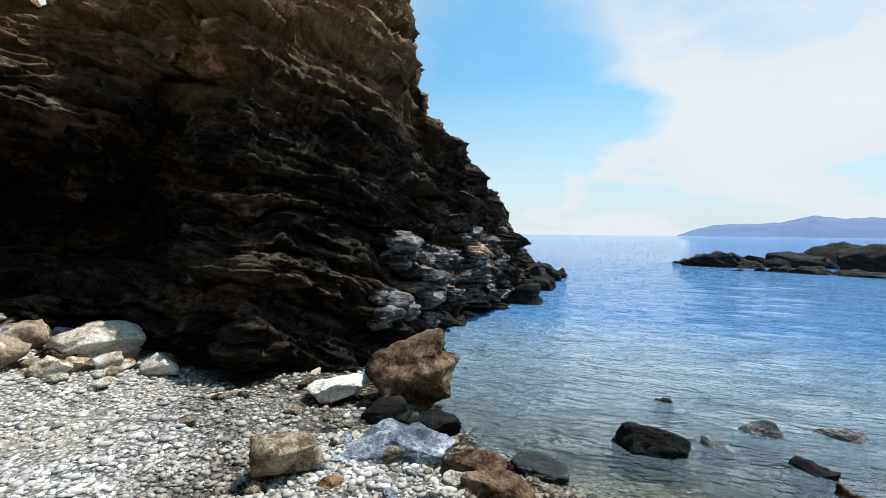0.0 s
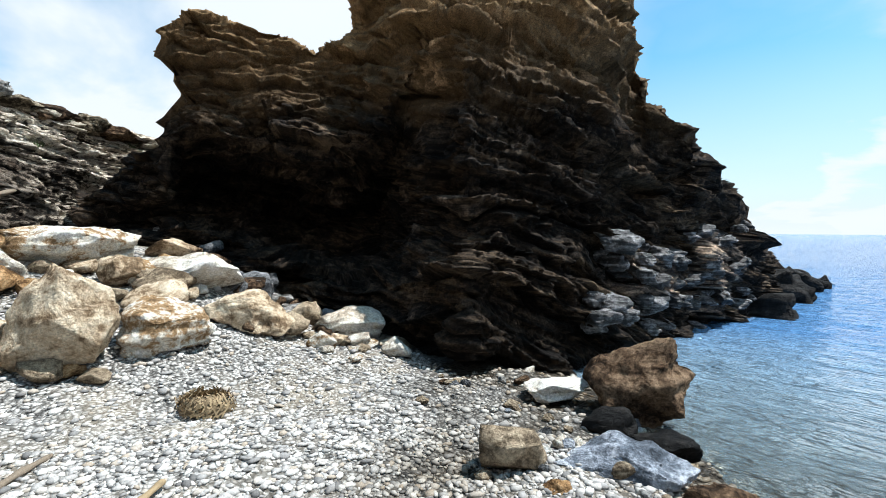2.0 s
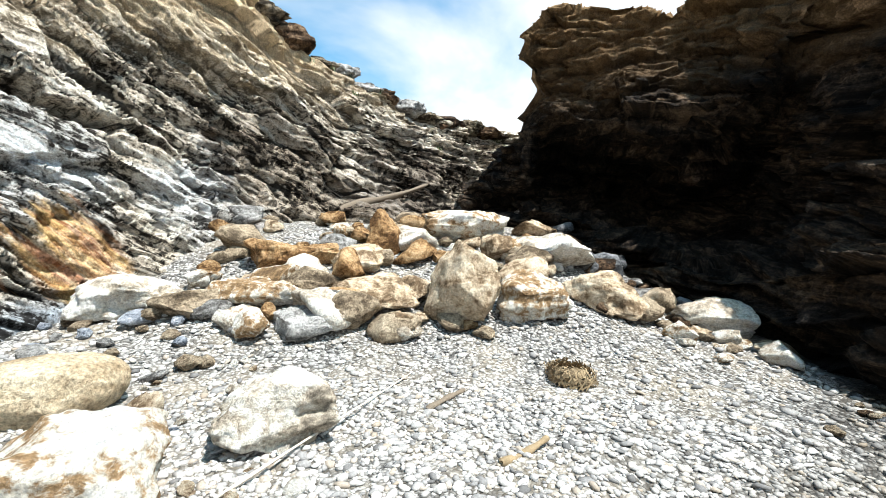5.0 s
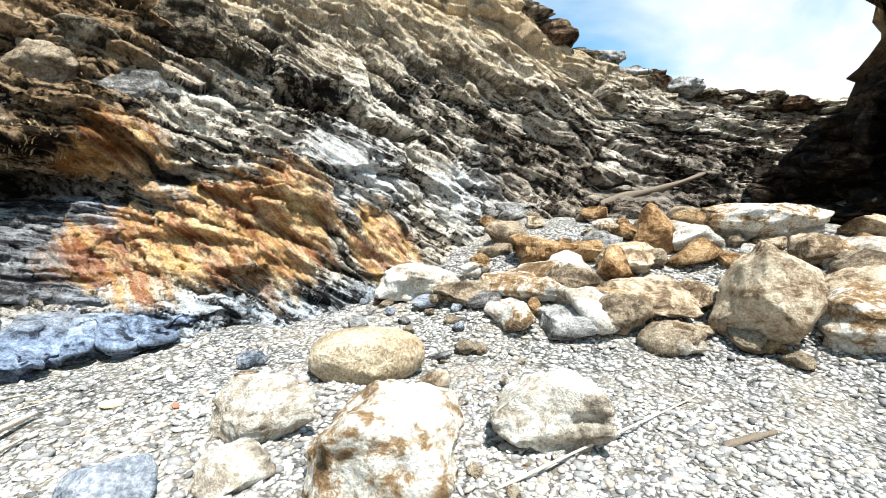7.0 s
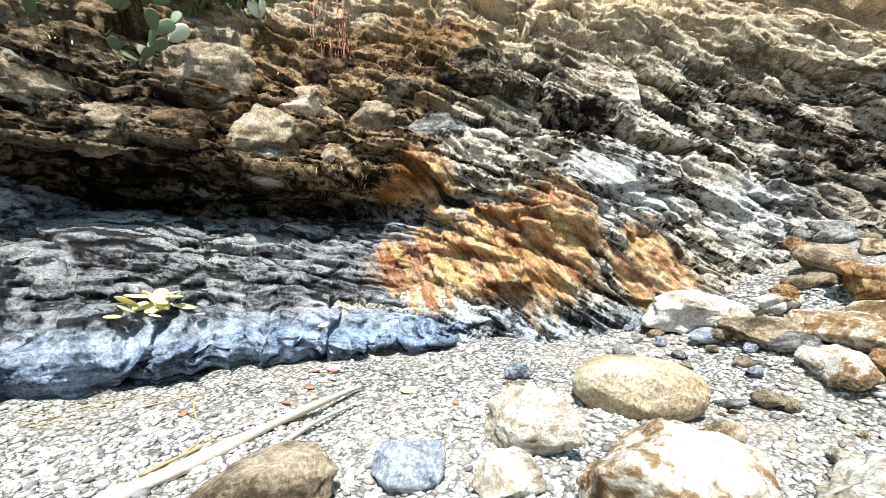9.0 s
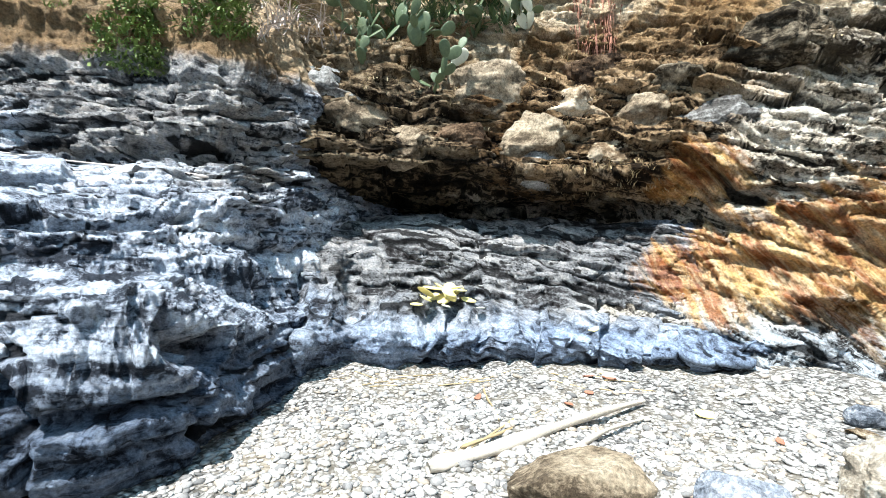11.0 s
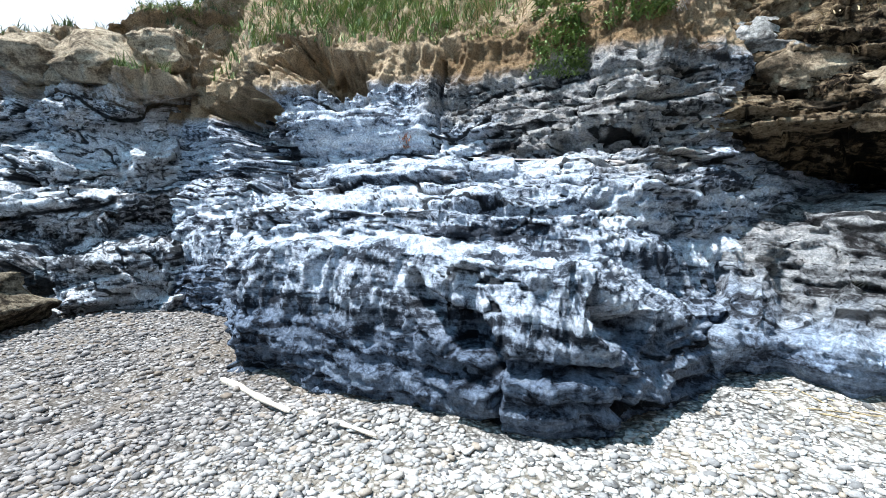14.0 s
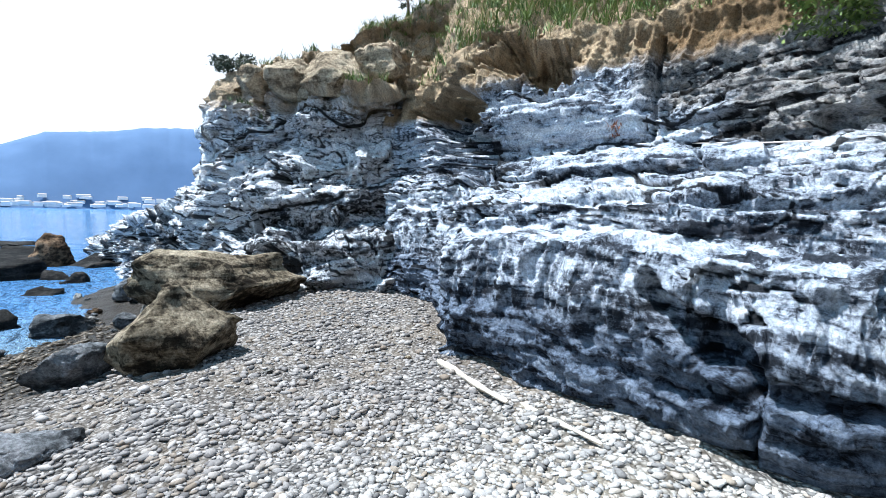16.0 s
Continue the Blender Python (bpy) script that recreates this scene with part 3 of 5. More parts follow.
def cliff(name, label, az0, az1, na, nv, layers, dip, mat, seed, ledges=(0.5, 0.15, 0.05), depth=(0.2, 0.09, 0.035), rug=0.14, category="cliff", flutes=None, wavy=0.2, blocks=(0.16, 0.09, 0.035), earth=None, soften=0, cuts=(), calm=None, crisp=0.07, plate=(0.7, 3.2), panels=(), pit=0.035, reach=0.3):
    """A rock face as a shell: layers(az) gives the radius and height of its profile lines from the foot to the back; beds of the given dip stand out as ledges."""
    az = np.linspace(az0, az1, na)
    lines = layers(az)
    prof = np.array([[np.broadcast_to(r, az.shape), np.broadcast_to(z, az.shape)] for r, z in lines], float)
    kernel = np.hanning(max(3, int(0.7 / (az[1] - az[0])) * 2 + 1))
    kernel /= kernel.sum()
    pad = len(kernel) // 2
    for line in prof.reshape(-1, na):
        line[:] = np.convolve(np.pad(line, pad, mode="edge"), kernel, mode="valid")
    mid = prof[:, :, na // 2]
    length = np.hypot(*np.diff(mid, axis=0).T)
    length[0] *= 0.3
    length[-3:] *= (0.4, 0.04, 0.02)
    at = np.r_[0, np.cumsum(length)] / length.sum()
    v = np.linspace(0, 1, nv)
    r = np.stack([np.interp(v, at, prof[:, 0, i]) for i in range(na)])
    z = np.stack([np.interp(v, at, prof[:, 1, i]) for i in range(na)])
    a = np.radians(az)[:, None] + 0 * r
    grid = np.stack([-r * np.sin(a), r * np.cos(a), z], -1)
    slope = radians(1) * np.broadcast_to(dip(az), az.shape)[:, None] + 0 * r
    normal = np.cross(np.gradient(grid, axis=1), np.gradient(grid, axis=0))
    normal /= np.linalg.norm(normal, axis=-1, keepdims=True) + 1e-9
    p, nrm = grid.reshape(-1, 3), normal.reshape(-1, 3)
    warp = wavy * fbm(p, 0.55, 3, seed=seed) + 0.03 * fbm(p, 2.0, 2, seed=seed + 5)
    run = np.cumsum(prof[2, 0] * np.tan(slope[:, 0])) * radians((az1 - az0) / (na - 1))
    bed = ((z - (run - run[na // 2])[:, None]) * np.cos(slope).mean()).ravel() + warp
    push, tone, crevice_shade = 0.0, 0.0, 0.0
    for k, (size, deep) in enumerate(zip(ledges, depth)):
        q = bed / size + 0.6 * value_noise(p, 0.9 / size ** 0.5, seed + 30 + k)
        cell = np.floor(q)
        f = q - cell
        flat = np.stack([p[:, 0], p[:, 1], cell * 3.7], -1)
        along = value_noise(flat, reach / size ** 0.6, seed + 20 + k)
        break_ = np.floor(along * 2.2 + hash3(cell, cell * 0, cell * 0, seed + 3) * 7)
        low, high = hash3(cell, break_, cell * 0, seed + k), hash3(cell + 1, break_, cell * 0, seed + k)
        step = smooth(0.78, 1.0, f)
        face = low * (1 - step) + high * step
        notch = np.exp(-((f - 0.9) / 0.1) ** 2) * (0.3 + 0.7 * hash3(cell, cell * 0 + 5, break_, seed + k))
        much = 1 if calm is None else 1 - (1 - calm[1]) * smooth(calm[0] + 0.1, calm[0] - 0.1, p[:, 2])
        push = push + much * deep * (1.6 * (face - 0.5) - 0.9 * notch)
        tone = tone + (0.5, 0.32, 0.18)[k] * hash3(cell, break_, cell * 0 + 1, seed + 90 + k)
        crevice_shade = np.maximum(crevice_shade, notch * (1.0, 0.8, 0.5)[k])
    slabs = np.stack([plate[0] * (p[:, 0] + 0.25 * value_noise(p, 0.9, seed + 8)), plate[0] * (p[:, 1] + 0.25 * value_noise(p, 0.9, seed + 9)), bed * plate[1]], -1)
    push = push + rug * fbm(p, 0.75, 3, seed=seed + 50) + 0.35 * rug * ridged(p, 1.3, 3, seed + 60) + 0.22 * rug * ridged(slabs, 5.0, 3, seed + 70)
    fluted = smooth(flutes[0] - 0.2, flutes[0] + 0.15, p[:, 2]) * smooth(flutes[1] + 0.12, flutes[1] - 0.08, p[:, 2]) if flutes else 0.0
    lying = 1 - 0.85 * fluted
    push = push * (1 - 0.6 * fluted) + lying * (blocks[0] * facets(slabs, 0.95, seed + 11) + blocks[1] * facets(slabs + 5, 2.4, seed + 12) + blocks[2] * facets(slabs + 9, 6.0, seed + 13))
    crevice_shade = crevice_shade * lying
    if earth:
        loam = smooth(earth - 0.15, earth + 0.25, p[:, 2] + 0.35 * value_noise(p, 0.7, seed + 14))
        runnels = np.stack([p[:, 0] * 2.6, p[:, 1] * 2.6, p[:, 2] * 0.35], -1)
        push = push * (1 - 0.72 * loam) + loam * 0.15 * ridged(runnels, 1.0, 4, seed + 15)
    push = push - push.mean() - 0.02
    side = 0.06 * fbm(p, 2.2, 3, seed=seed + 80)
    if flutes:
        upright = np.stack([p[:, 0] + 0.06 * value_noise(p, 2.3, seed + 94), p[:, 1] + 0.06 * value_noise(p, 2.3, seed + 93), p[:, 2] * 0.2], -1)
        ribs = 0.55 * facets(upright, 3.6, seed + 96) + 0.45 * ridged(upright, 5.5, 3, seed + 95)
        push = push + flutes[2] * ribs * fluted
    for a0, z0, a1, z1, deep, half in cuts:
        # a dark cleft along a line on the face
        u, w = np.degrees(a).ravel() * 0.122, p[:, 2]
        du, dw = (a1 - a0) * 0.122, z1 - z0
        k = np.clip(((u - a0 * 0.122) * du + (w - z0) * dw) / (du * du + dw * dw), 0, 1)
        away = np.hypot(u - a0 * 0.122 - k * du, w - z0 - k * dw) + 0.5 * half * fbm(p, 3.5, 4, 0.6, seed=seed + 99)
        push = push - deep * smooth(half * 1.35, half * 0.6, away)
    g = np.asarray(push).reshape(na, nv)
    for _ in range(soften):
        g[1:-1] = (g[:-2] + 2 * g[1:-1] + g[2:]) / 4
        g[:, 1:-1] = (g[:, :-2] + 2 * g[:, 1:-1] + g[:, 2:]) / 4
    push = g.ravel()
    # crisp open joints, mostly along the bedding
    joints = np.stack([p[:, 0] * 0.7, p[:, 1] * 0.7, bed * 6.0], -1)
    shake = 0.16 * value_noise(p, 3.1, seed + 104)
    wide = smooth(0.9, 0.985, 1 - np.abs(value_noise(joints, 1.15, seed + 101) + shake))
    narrow = smooth(0.87, 0.98, 1 - np.abs(value_noise(joints * (1.2, 1.2, 1.0), 2.9, seed + 102) + shake))
    where = np.clip(0.6 + 0.8 * value_noise(p, 0.8, seed + 103), 0, 1)
    rocky = 1 - 0.85 * loam if earth else 1.0
    even = 1.0
    for a0, z0, wide_a, high, damp, out in panels:
        # smooth faces of single big blocks
        edge = np.maximum(np.abs(np.degrees(a).ravel() - a0) / wide_a, np.abs(p[:, 2] - z0) / high) + 0.12 * value_noise(p, 1.7, seed + 120)
        inside = smooth(1.06, 0.92, edge)
        even = even * (1 - damp * inside)
        push = push * (1 - damp * inside) + out * inside
    rocky = rocky * even
    still = 1 if calm is None else 1 - 0.55 * smooth(calm[0] + 0.1, calm[0] - 0.1, p[:, 2])
    wide, narrow, crevice_shade = wide * rocky * still * lying, narrow * rocky * still * lying, crevice_shade * rocky
    push = push - crisp * (wide * where + 0.5 * narrow * (1.2 - where)) + 0.3 * crisp * lying * ridged(joints + 3, 3.5, 3, seed + 105)
    # joints and pits also get the painted shade of the bed recesses
    crevice_shade = np.maximum(crevice_shade, np.maximum(0.95 * wide * where, 0.7 * narrow))
    holes = np.stack([p[:, 0], p[:, 1], bed * 1.9], -1)
    holes = smooth(0.3, 0.62, value_noise(holes, 8.0, seed + 110) + 0.45 * value_noise(holes, 19.0, seed + 111)) * np.clip(0.5 + 1.1 * value_noise(p, 1.1, seed + 112), 0.1, 1) * rocky
    push = push - pit * holes
    crevice_shade = np.maximum(crevice_shade, 0.75 * holes)
    aim = nrm * (1, 1, 0.45)
    p = p + aim * push[:, None] + np.array([0, 0, 1.0]) * (side * 0.5)[:, None]
    me = mesh_of(name, p, grid_faces(na, nv), mat)
    me.attributes.new("bed", "FLOAT", "POINT").data.foreach_set("value", bed.astype(np.float32))
    me.attributes.new("tone", "FLOAT", "POINT").data.foreach_set("value", np.asarray(tone, np.float32))
    me.attributes.new("crevice_shade", "FLOAT", "POINT").data.foreach_set("value", np.asarray(crevice_shade, np.float32))
    return tagged(new(name, me), label, category, kind="structure")


def foot_ground(az, r):
    return ground_z(-r * np.sin(np.radians(az)), r * np.cos(np.radians(az)))


def stack_layers(az):
    foot = curve(az, (1, 17), (3, 14), (5, 12), (9, 9.4), (12, 8.5), (18, 7.4), (25, 6.7), (34, 6.1), (41, 6.9), (48, 7.8), (56, 8.8), (64, 9.5), (75, 10.6))
    top = curve(az, (1, -0.6), (1.8, 0.9), (4.4, 1.25), (5.1, 2.35), (7.3, 2.85), (10.8, 3.38), (13.2, 4.0), (15.5, 4.9), (16.5, 6.1), (17.3, 8.2), (22, 9.0), (41, 8.8), (44.5, 6.7), (46.5, 6.0),
                (50, 5.3), (53.5, 5.2), (56, 5.5), (60, 5.5), (64, 5.6), (66.0, 5.45), (67.0, 4.9), (67.6, 3.2), (71, 2.7), (75, 2.1))
    rim = curve(az, (1, 18), (5, 13), (9, 10.3), (14, 10.0), (18, 11.0), (25, 11.0), (34, 10.6), (42, 10.0), (48, 10), (60, 10.0), (70, 10.4), (75, 11.2))
    g = foot_ground(az, foot)
    hollow = curve(az, (1, 0.3), (8, 0.6), (14, 0.8), (20, 0.5), (34, 0.9), (40, 2.4), (44, 3.7), (55, 4.4), (63, 3.2), (75, 0.6))
    brow = curve(az, (1, 0.4), (8, 0.9), (14, 1.1), (20, 0.8), (30, 1.4), (36, 1.5), (44, 1.2), (55, 0.3), (64, -0.1), (75, 0.3))
    return [(foot + 0.1, g - 0.9), (foot, g - 0.05), (foot + 0.1, g + 0.12 * (top - g)), (foot + hollow * 0.7, g + 0.2 * (top - g)), (foot + hollow, g + 0.33 * (top - g)),
            (foot + brow, g + 0.52 * (top - g)), (0.45 * (foot + brow) + 0.55 * rim, g + 0.78 * (top - g)), (rim, top), (rim + 1.6, top + 0.1), (rim + 5, top * 0.4), (rim + 6, top * 0 - 2)]


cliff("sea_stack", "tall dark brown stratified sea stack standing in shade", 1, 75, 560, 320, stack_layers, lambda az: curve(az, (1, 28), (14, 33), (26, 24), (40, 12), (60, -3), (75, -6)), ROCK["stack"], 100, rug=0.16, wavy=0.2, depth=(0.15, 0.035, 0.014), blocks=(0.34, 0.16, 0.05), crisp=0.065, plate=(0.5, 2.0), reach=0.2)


def slope_layers(az):
    foot = curve(az, (60, 12.8), (70, 12), (78, 10.8), (86, 9.8), (94, 9.0), (103, 7.9), (112, 7.0), (120, 6.5), (130, 6.1), (139, 5.9), (148, 5.75), (158, 5.6), (168, 5.7), (178, 5.8), (192, 6.0))
    g = foot_ground(az, foot)
    z3 = curve(az, (60, 2.0), (110, 1.7), (130, 1.4), (150, 1.05), (165, 0.9), (192, 0.95))
    z4 = curve(az, (60, 2.2), (90, 2.3), (110, 2.2), (140, 2.0), (155, 1.9), (192, 2.0))
    z5 = curve(az, (60, 2.6), (90, 3.0), (110, 2.8), (140, 2.5), (155, 2.36), (166, 2.55), (192, 2.65))
    z6 = curve(az, (60, 3.2), (75, 3.3), (86, 3.7), (93, 4.3), (105, 4.8), (130, 4.2), (160, 3.5), (192, 3.4))
    z7 = curve(az, (60, 3.8), (70, 3.9), (75, 3.95), (81.5, 4.15), (86.4, 4.45), (93.3, 5.05), (96, 5.6), (98.5, 6.1), (105, 7.1), (120, 7.6), (150, 6.7), (192, 6.2))
    r7 = foot + curve(az, (60, 1.8), (86, 2.0), (98, 2.2), (120, 3.4), (150, 3.0), (192, 2.6))
    return [(foot - 0.05, g - 0.9), (foot, g - 0.05), (foot + 0.25, g + curve(az, (60, 0.4), (130, 0.25), (150, 0.3), (192, 0.45))),
            (foot + curve(az, (60, 0.8), (110, 0.7), (130, 0.7), (150, 1.6), (192, 1.8)), z3), (foot + curve(az, (60, 1.0), (110, 0.9), (130, 0.95), (148, 1.8), (156, 3.2), (192, 3.2)), z4),
            (foot + curve(az, (60, 1.2), (110, 1.2), (130, 1.1), (148, 1.0), (158, 0.75), (192, 0.55)), z5), (foot + curve(az, (60, 1.6), (90, 1.3), (110, 1.9), (130, 1.8), (150, 1.5), (192, 1.0)), z6),
            (r7, z7), (r7 + 3, z7 + 0.4), (r7 + 14, z7 + 0.5), (r7 + 40, z7 - 3)]


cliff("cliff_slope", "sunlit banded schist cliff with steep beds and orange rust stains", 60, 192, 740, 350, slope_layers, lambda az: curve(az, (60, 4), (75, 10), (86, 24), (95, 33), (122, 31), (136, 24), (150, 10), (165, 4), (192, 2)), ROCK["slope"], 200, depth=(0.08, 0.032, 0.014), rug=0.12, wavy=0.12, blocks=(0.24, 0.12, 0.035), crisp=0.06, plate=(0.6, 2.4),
      cuts=[(124.3, 3.4, 117.5, 3.06, 1.0, 0.14), (118.5, 3.1, 111.5, 2.8, 0.9, 0.11), (92, 3.2, 87, 2.7, 0.3, 0.06), (149, 3.3, 145, 3.1, 0.3, 0.09)],
      panels=[(117.5, 2.5, 6.0, 0.24, 0.65, 0.1), (121, 3.85, 5.0, 0.28, 0.6, 0.15)])


def apron_layers(az):
    foot = curve(az, (122, 7.3), (130, 6.5), (138, 5.75), (148, 5.4), (158, 5.2), (168, 5.2), (178, 5.2), (186, 4.9), (194, 5.6))
    knob = foot + 0.08 * np.sin(az * 0.71) + 0.05 * np.sin(az * 1.9 + 1)
    g = foot_ground(az, foot)
    z2 = g + curve(az, (122, 0.15), (135, 0.25), (148, 0.3), (160, 0.38), (172, 0.5), (186, 0.6), (194, 0.6)) * (1 + 0.16 * np.sin(az * 0.83 + 2) + 0.12 * np.sin(az * 2.1))
    z3 = z2 + curve(az, (122, 0.1), (145, 0.3), (194, 0.25))
    deep = curve(az, (122, 0.6), (135, 1.2), (148, 1.6), (194, 2.0))
    z4 = curve(az, (122, 0.7), (130, 1.2), (140, 1.7), (155, 1.78), (194, 1.8))
    return [(knob + 0.3, g - 0.9), (knob + 0.22, g - 0.05), (knob, g + 0.5 * (z2 - g)), (knob + 0.08, g + 0.82 * (z2 - g)), (foot + 0.35, z2), (foot + 0.9, z3), (foot + deep, z4), (foot + deep + 0.5, z4 + 0.1), (foot + deep + 2, z4), (foot + deep + 2.1, z4 - 1)]


cliff("rock_apron", "smooth blue-grey rock shelf along the foot of the cliff", 122, 194, 460, 150, apron_layers, lambda az: curve(az, (122, 20), (150, 10), (194, 6)), ROCK["apron"], 500,
      ledges=(0.3, 0.1, 0.04), depth=(0.04, 0.03, 0.018), rug=0.07, wavy=0.12, blocks=(0.09, 0.05, 0.015), crisp=0.03, calm=(0.75, 0.4), pit=0.03,
      panels=[(168, 0.36, 24, 0.33, 0.2, 0.0)],
      cuts=[(146.5, 0.15, 144.5, 0.65, 0.18, 0.035), (151, 0.2, 148.5, 0.7, 0.2, 0.04), (159, 0.1, 156.5, 0.75, 0.16, 0.03), (170, 0.15, 166, 0.85, 0.16, 0.03), (150, 0.75, 134, 0.5, 0.14, 0.04), (178, 1.0, 160, 0.8, 0.12, 0.03)])


def ledge_layers(az):
    foot = curve(az, (170, 8.2), (178, 6.2), (183, 5.2), (187, 4.4), (191, 3.8), (194, 3.5), (200, 3.38), (206, 3.45), (213, 3.65), (219, 3.95), (228, 4.5), (234.5, 5.15), (236, 5.5), (237, 7.6), (243, 9.6))
    g = foot_ground(az, foot)
    z3 = curve(az, (170, 0.9), (178, 0.7), (184, 0.72), (189, 0.85), (196, 1.2), (222, 1.32), (234, 1.25), (236.2, 1.1), (238, 0.8), (243, 0.6))
    r4 = curve(az, (170, 8.6), (178, 6.8), (184, 5.9), (190, 5.0), (196, 4.6), (213, 4.6), (228, 5.5), (235, 6.4), (237, 8.3), (243, 10))
    r5 = curve(az, (170, 8.9), (178, 7.3), (184, 6.2), (190, 5.4), (196, 5.1), (213, 5.3), (228, 6.3), (235, 7.1), (237, 8.9), (243, 10.4))
    r6 = curve(az, (170, 9.2), (178, 7.8), (184, 6.5), (190, 5.8), (196, 5.75), (213, 6.75), (228, 7.5), (234, 8.0), (236, 9.6), (243, 11))
    r7 = curve(az, (170, 9.4), (178, 7.8), (184, 6.5), (192, 5.8), (210, 6.8), (228, 7.4), (234, 8.0), (236, 9.8), (243, 11.4))
    return [(foot + 0.1, g - 0.9), (foot + 0.14, g - 0.05), (foot, g + 0.3), (foot + 0.06, z3 * 0.75), (foot + 0.22, z3 + 0.02), (r4, z3 + 0.08), (r4 + 0.1, z3 + 0.42), (r5, 1.95), (r5 + 0.3, 2.2), (r6, 2.35), (r6 + 0.1, 2.6),
            (np.minimum(r7, r6 + 0.25), 3.0), (np.minimum(r7, r6 + 0.25) + 0.12, 3.28), (r7 + 0.5, 4.15), (r7 + 0.95, 4.6), (r7 + 3.5, 6.7), (r7 + 12, 7.2), (r7 + 40, 4)]


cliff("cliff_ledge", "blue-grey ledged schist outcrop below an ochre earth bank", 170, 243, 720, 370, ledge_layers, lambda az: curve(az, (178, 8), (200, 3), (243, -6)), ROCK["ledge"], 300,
      ledges=(0.42, 0.13, 0.05), depth=(0.05, 0.038, 0.016), rug=0.06, flutes=(0.74, 1.36, 0.15), wavy=0.08, earth=3.4, blocks=(0.06, 0.07, 0.03), calm=(1.3, 0.2), crisp=0.06, pit=0.04, plate=(0.9, 3.0),
      panels=[(222.5, 2.87, 7.5, 0.33, 0.6, 0.05), (218, 2.2, 8.0, 0.16, 0.55, 0.1), (207, 2.18, 2.6, 0.14, 0.6, 0.1), (199.5, 0.42, 6.0, 0.1, 0.5, 0.03), (199.5, 0.2, 6.0, 0.1, 0.5, 0.02), (222, 0.5, 7, 0.22, 0.45, 0.0)],
      cuts=[(233, 2.3, 236.2, 3.75, 1.2, 0.28), (229, 4.15, 224.5, 3.75, 1.1, 0.3), (215, 1.0, 207, 0.66, 0.26, 0.12), (206.5, 0.58, 192.5, 0.6, 0.16, 0.035), (206.5, 0.36, 192.5, 0.36, 0.16, 0.035), (195.5, 1.02, 190.5, 0.78, 0.3, 0.11), (206.6, 0.62, 205.6, 0.1, 0.07, 0.02), (224, 0.5, 212, 0.42, 0.08, 0.05),
            (226, 1.75, 206, 1.68, 0.25, 0.06), (206, 1.68, 194, 1.8, 0.25, 0.06), (200, 2.5, 191, 2.45, 0.3, 0.08), (213.9, 2.5, 213.0, 3.9, 0.14, 0.035), (224, 2.62, 214, 2.55, 0.15, 0.04)])


def headland_layers(az):
    foot = curve(az, (228, 8.9), (237, 9.6), (245, 9.2), (253, 9.5), (260, 10.6), (266, 12.5), (269, 15), (273, 21))
    top = curve(az, (228, 7.0), (237, 6.8), (240.7, 6.3), (249, 5.6), (255.5, 5.1), (258.5, 4.95), (260.8, 4.6), (261.8, 3.8), (262.6, 2.2), (264.5, 1.55), (269, 1.2), (273, -0.3))
    rim = foot + curve(az, (228, 3.0), (253, 3.0), (262, 2.5), (266, 1.6), (273, 1.5))
    g = foot_ground(az, foot)
    t = np.maximum(top - g, 0.3)
    return [(foot + 0.1, g - 0.9), (foot, g - 0.05), (foot + 0.4, g + 0.14 * t), (foot + 1.1, g + 0.2 * t), (foot + 1.6, g + 0.25 * t), (foot + 1.15, g + 0.34 * t), (foot + 1.3, g + 0.46 * t), (foot + 2.1, g + 0.58 * t),
            (foot + 1.9, g + 0.68 * t), (foot + 2.5, g + 0.86 * t), (rim, g + t), (rim + 2.5, g + t * 1.05), (rim + 8, g + t), (rim + 9, g - 1)]


cliff("headland", "pale grey layered headland with a brown earthy top", 228, 273, 440, 250, headland_layers, lambda az: curve(az, (228, -4), (250, -8), (273, -4)), ROCK["headland"], 400,
      ledges=(0.6, 0.2, 0.07), depth=(0.09, 0.05, 0.022), rug=0.3, wavy=0.16, blocks=(0.42, 0.14, 0.04), plate=(0.75, 1.3))


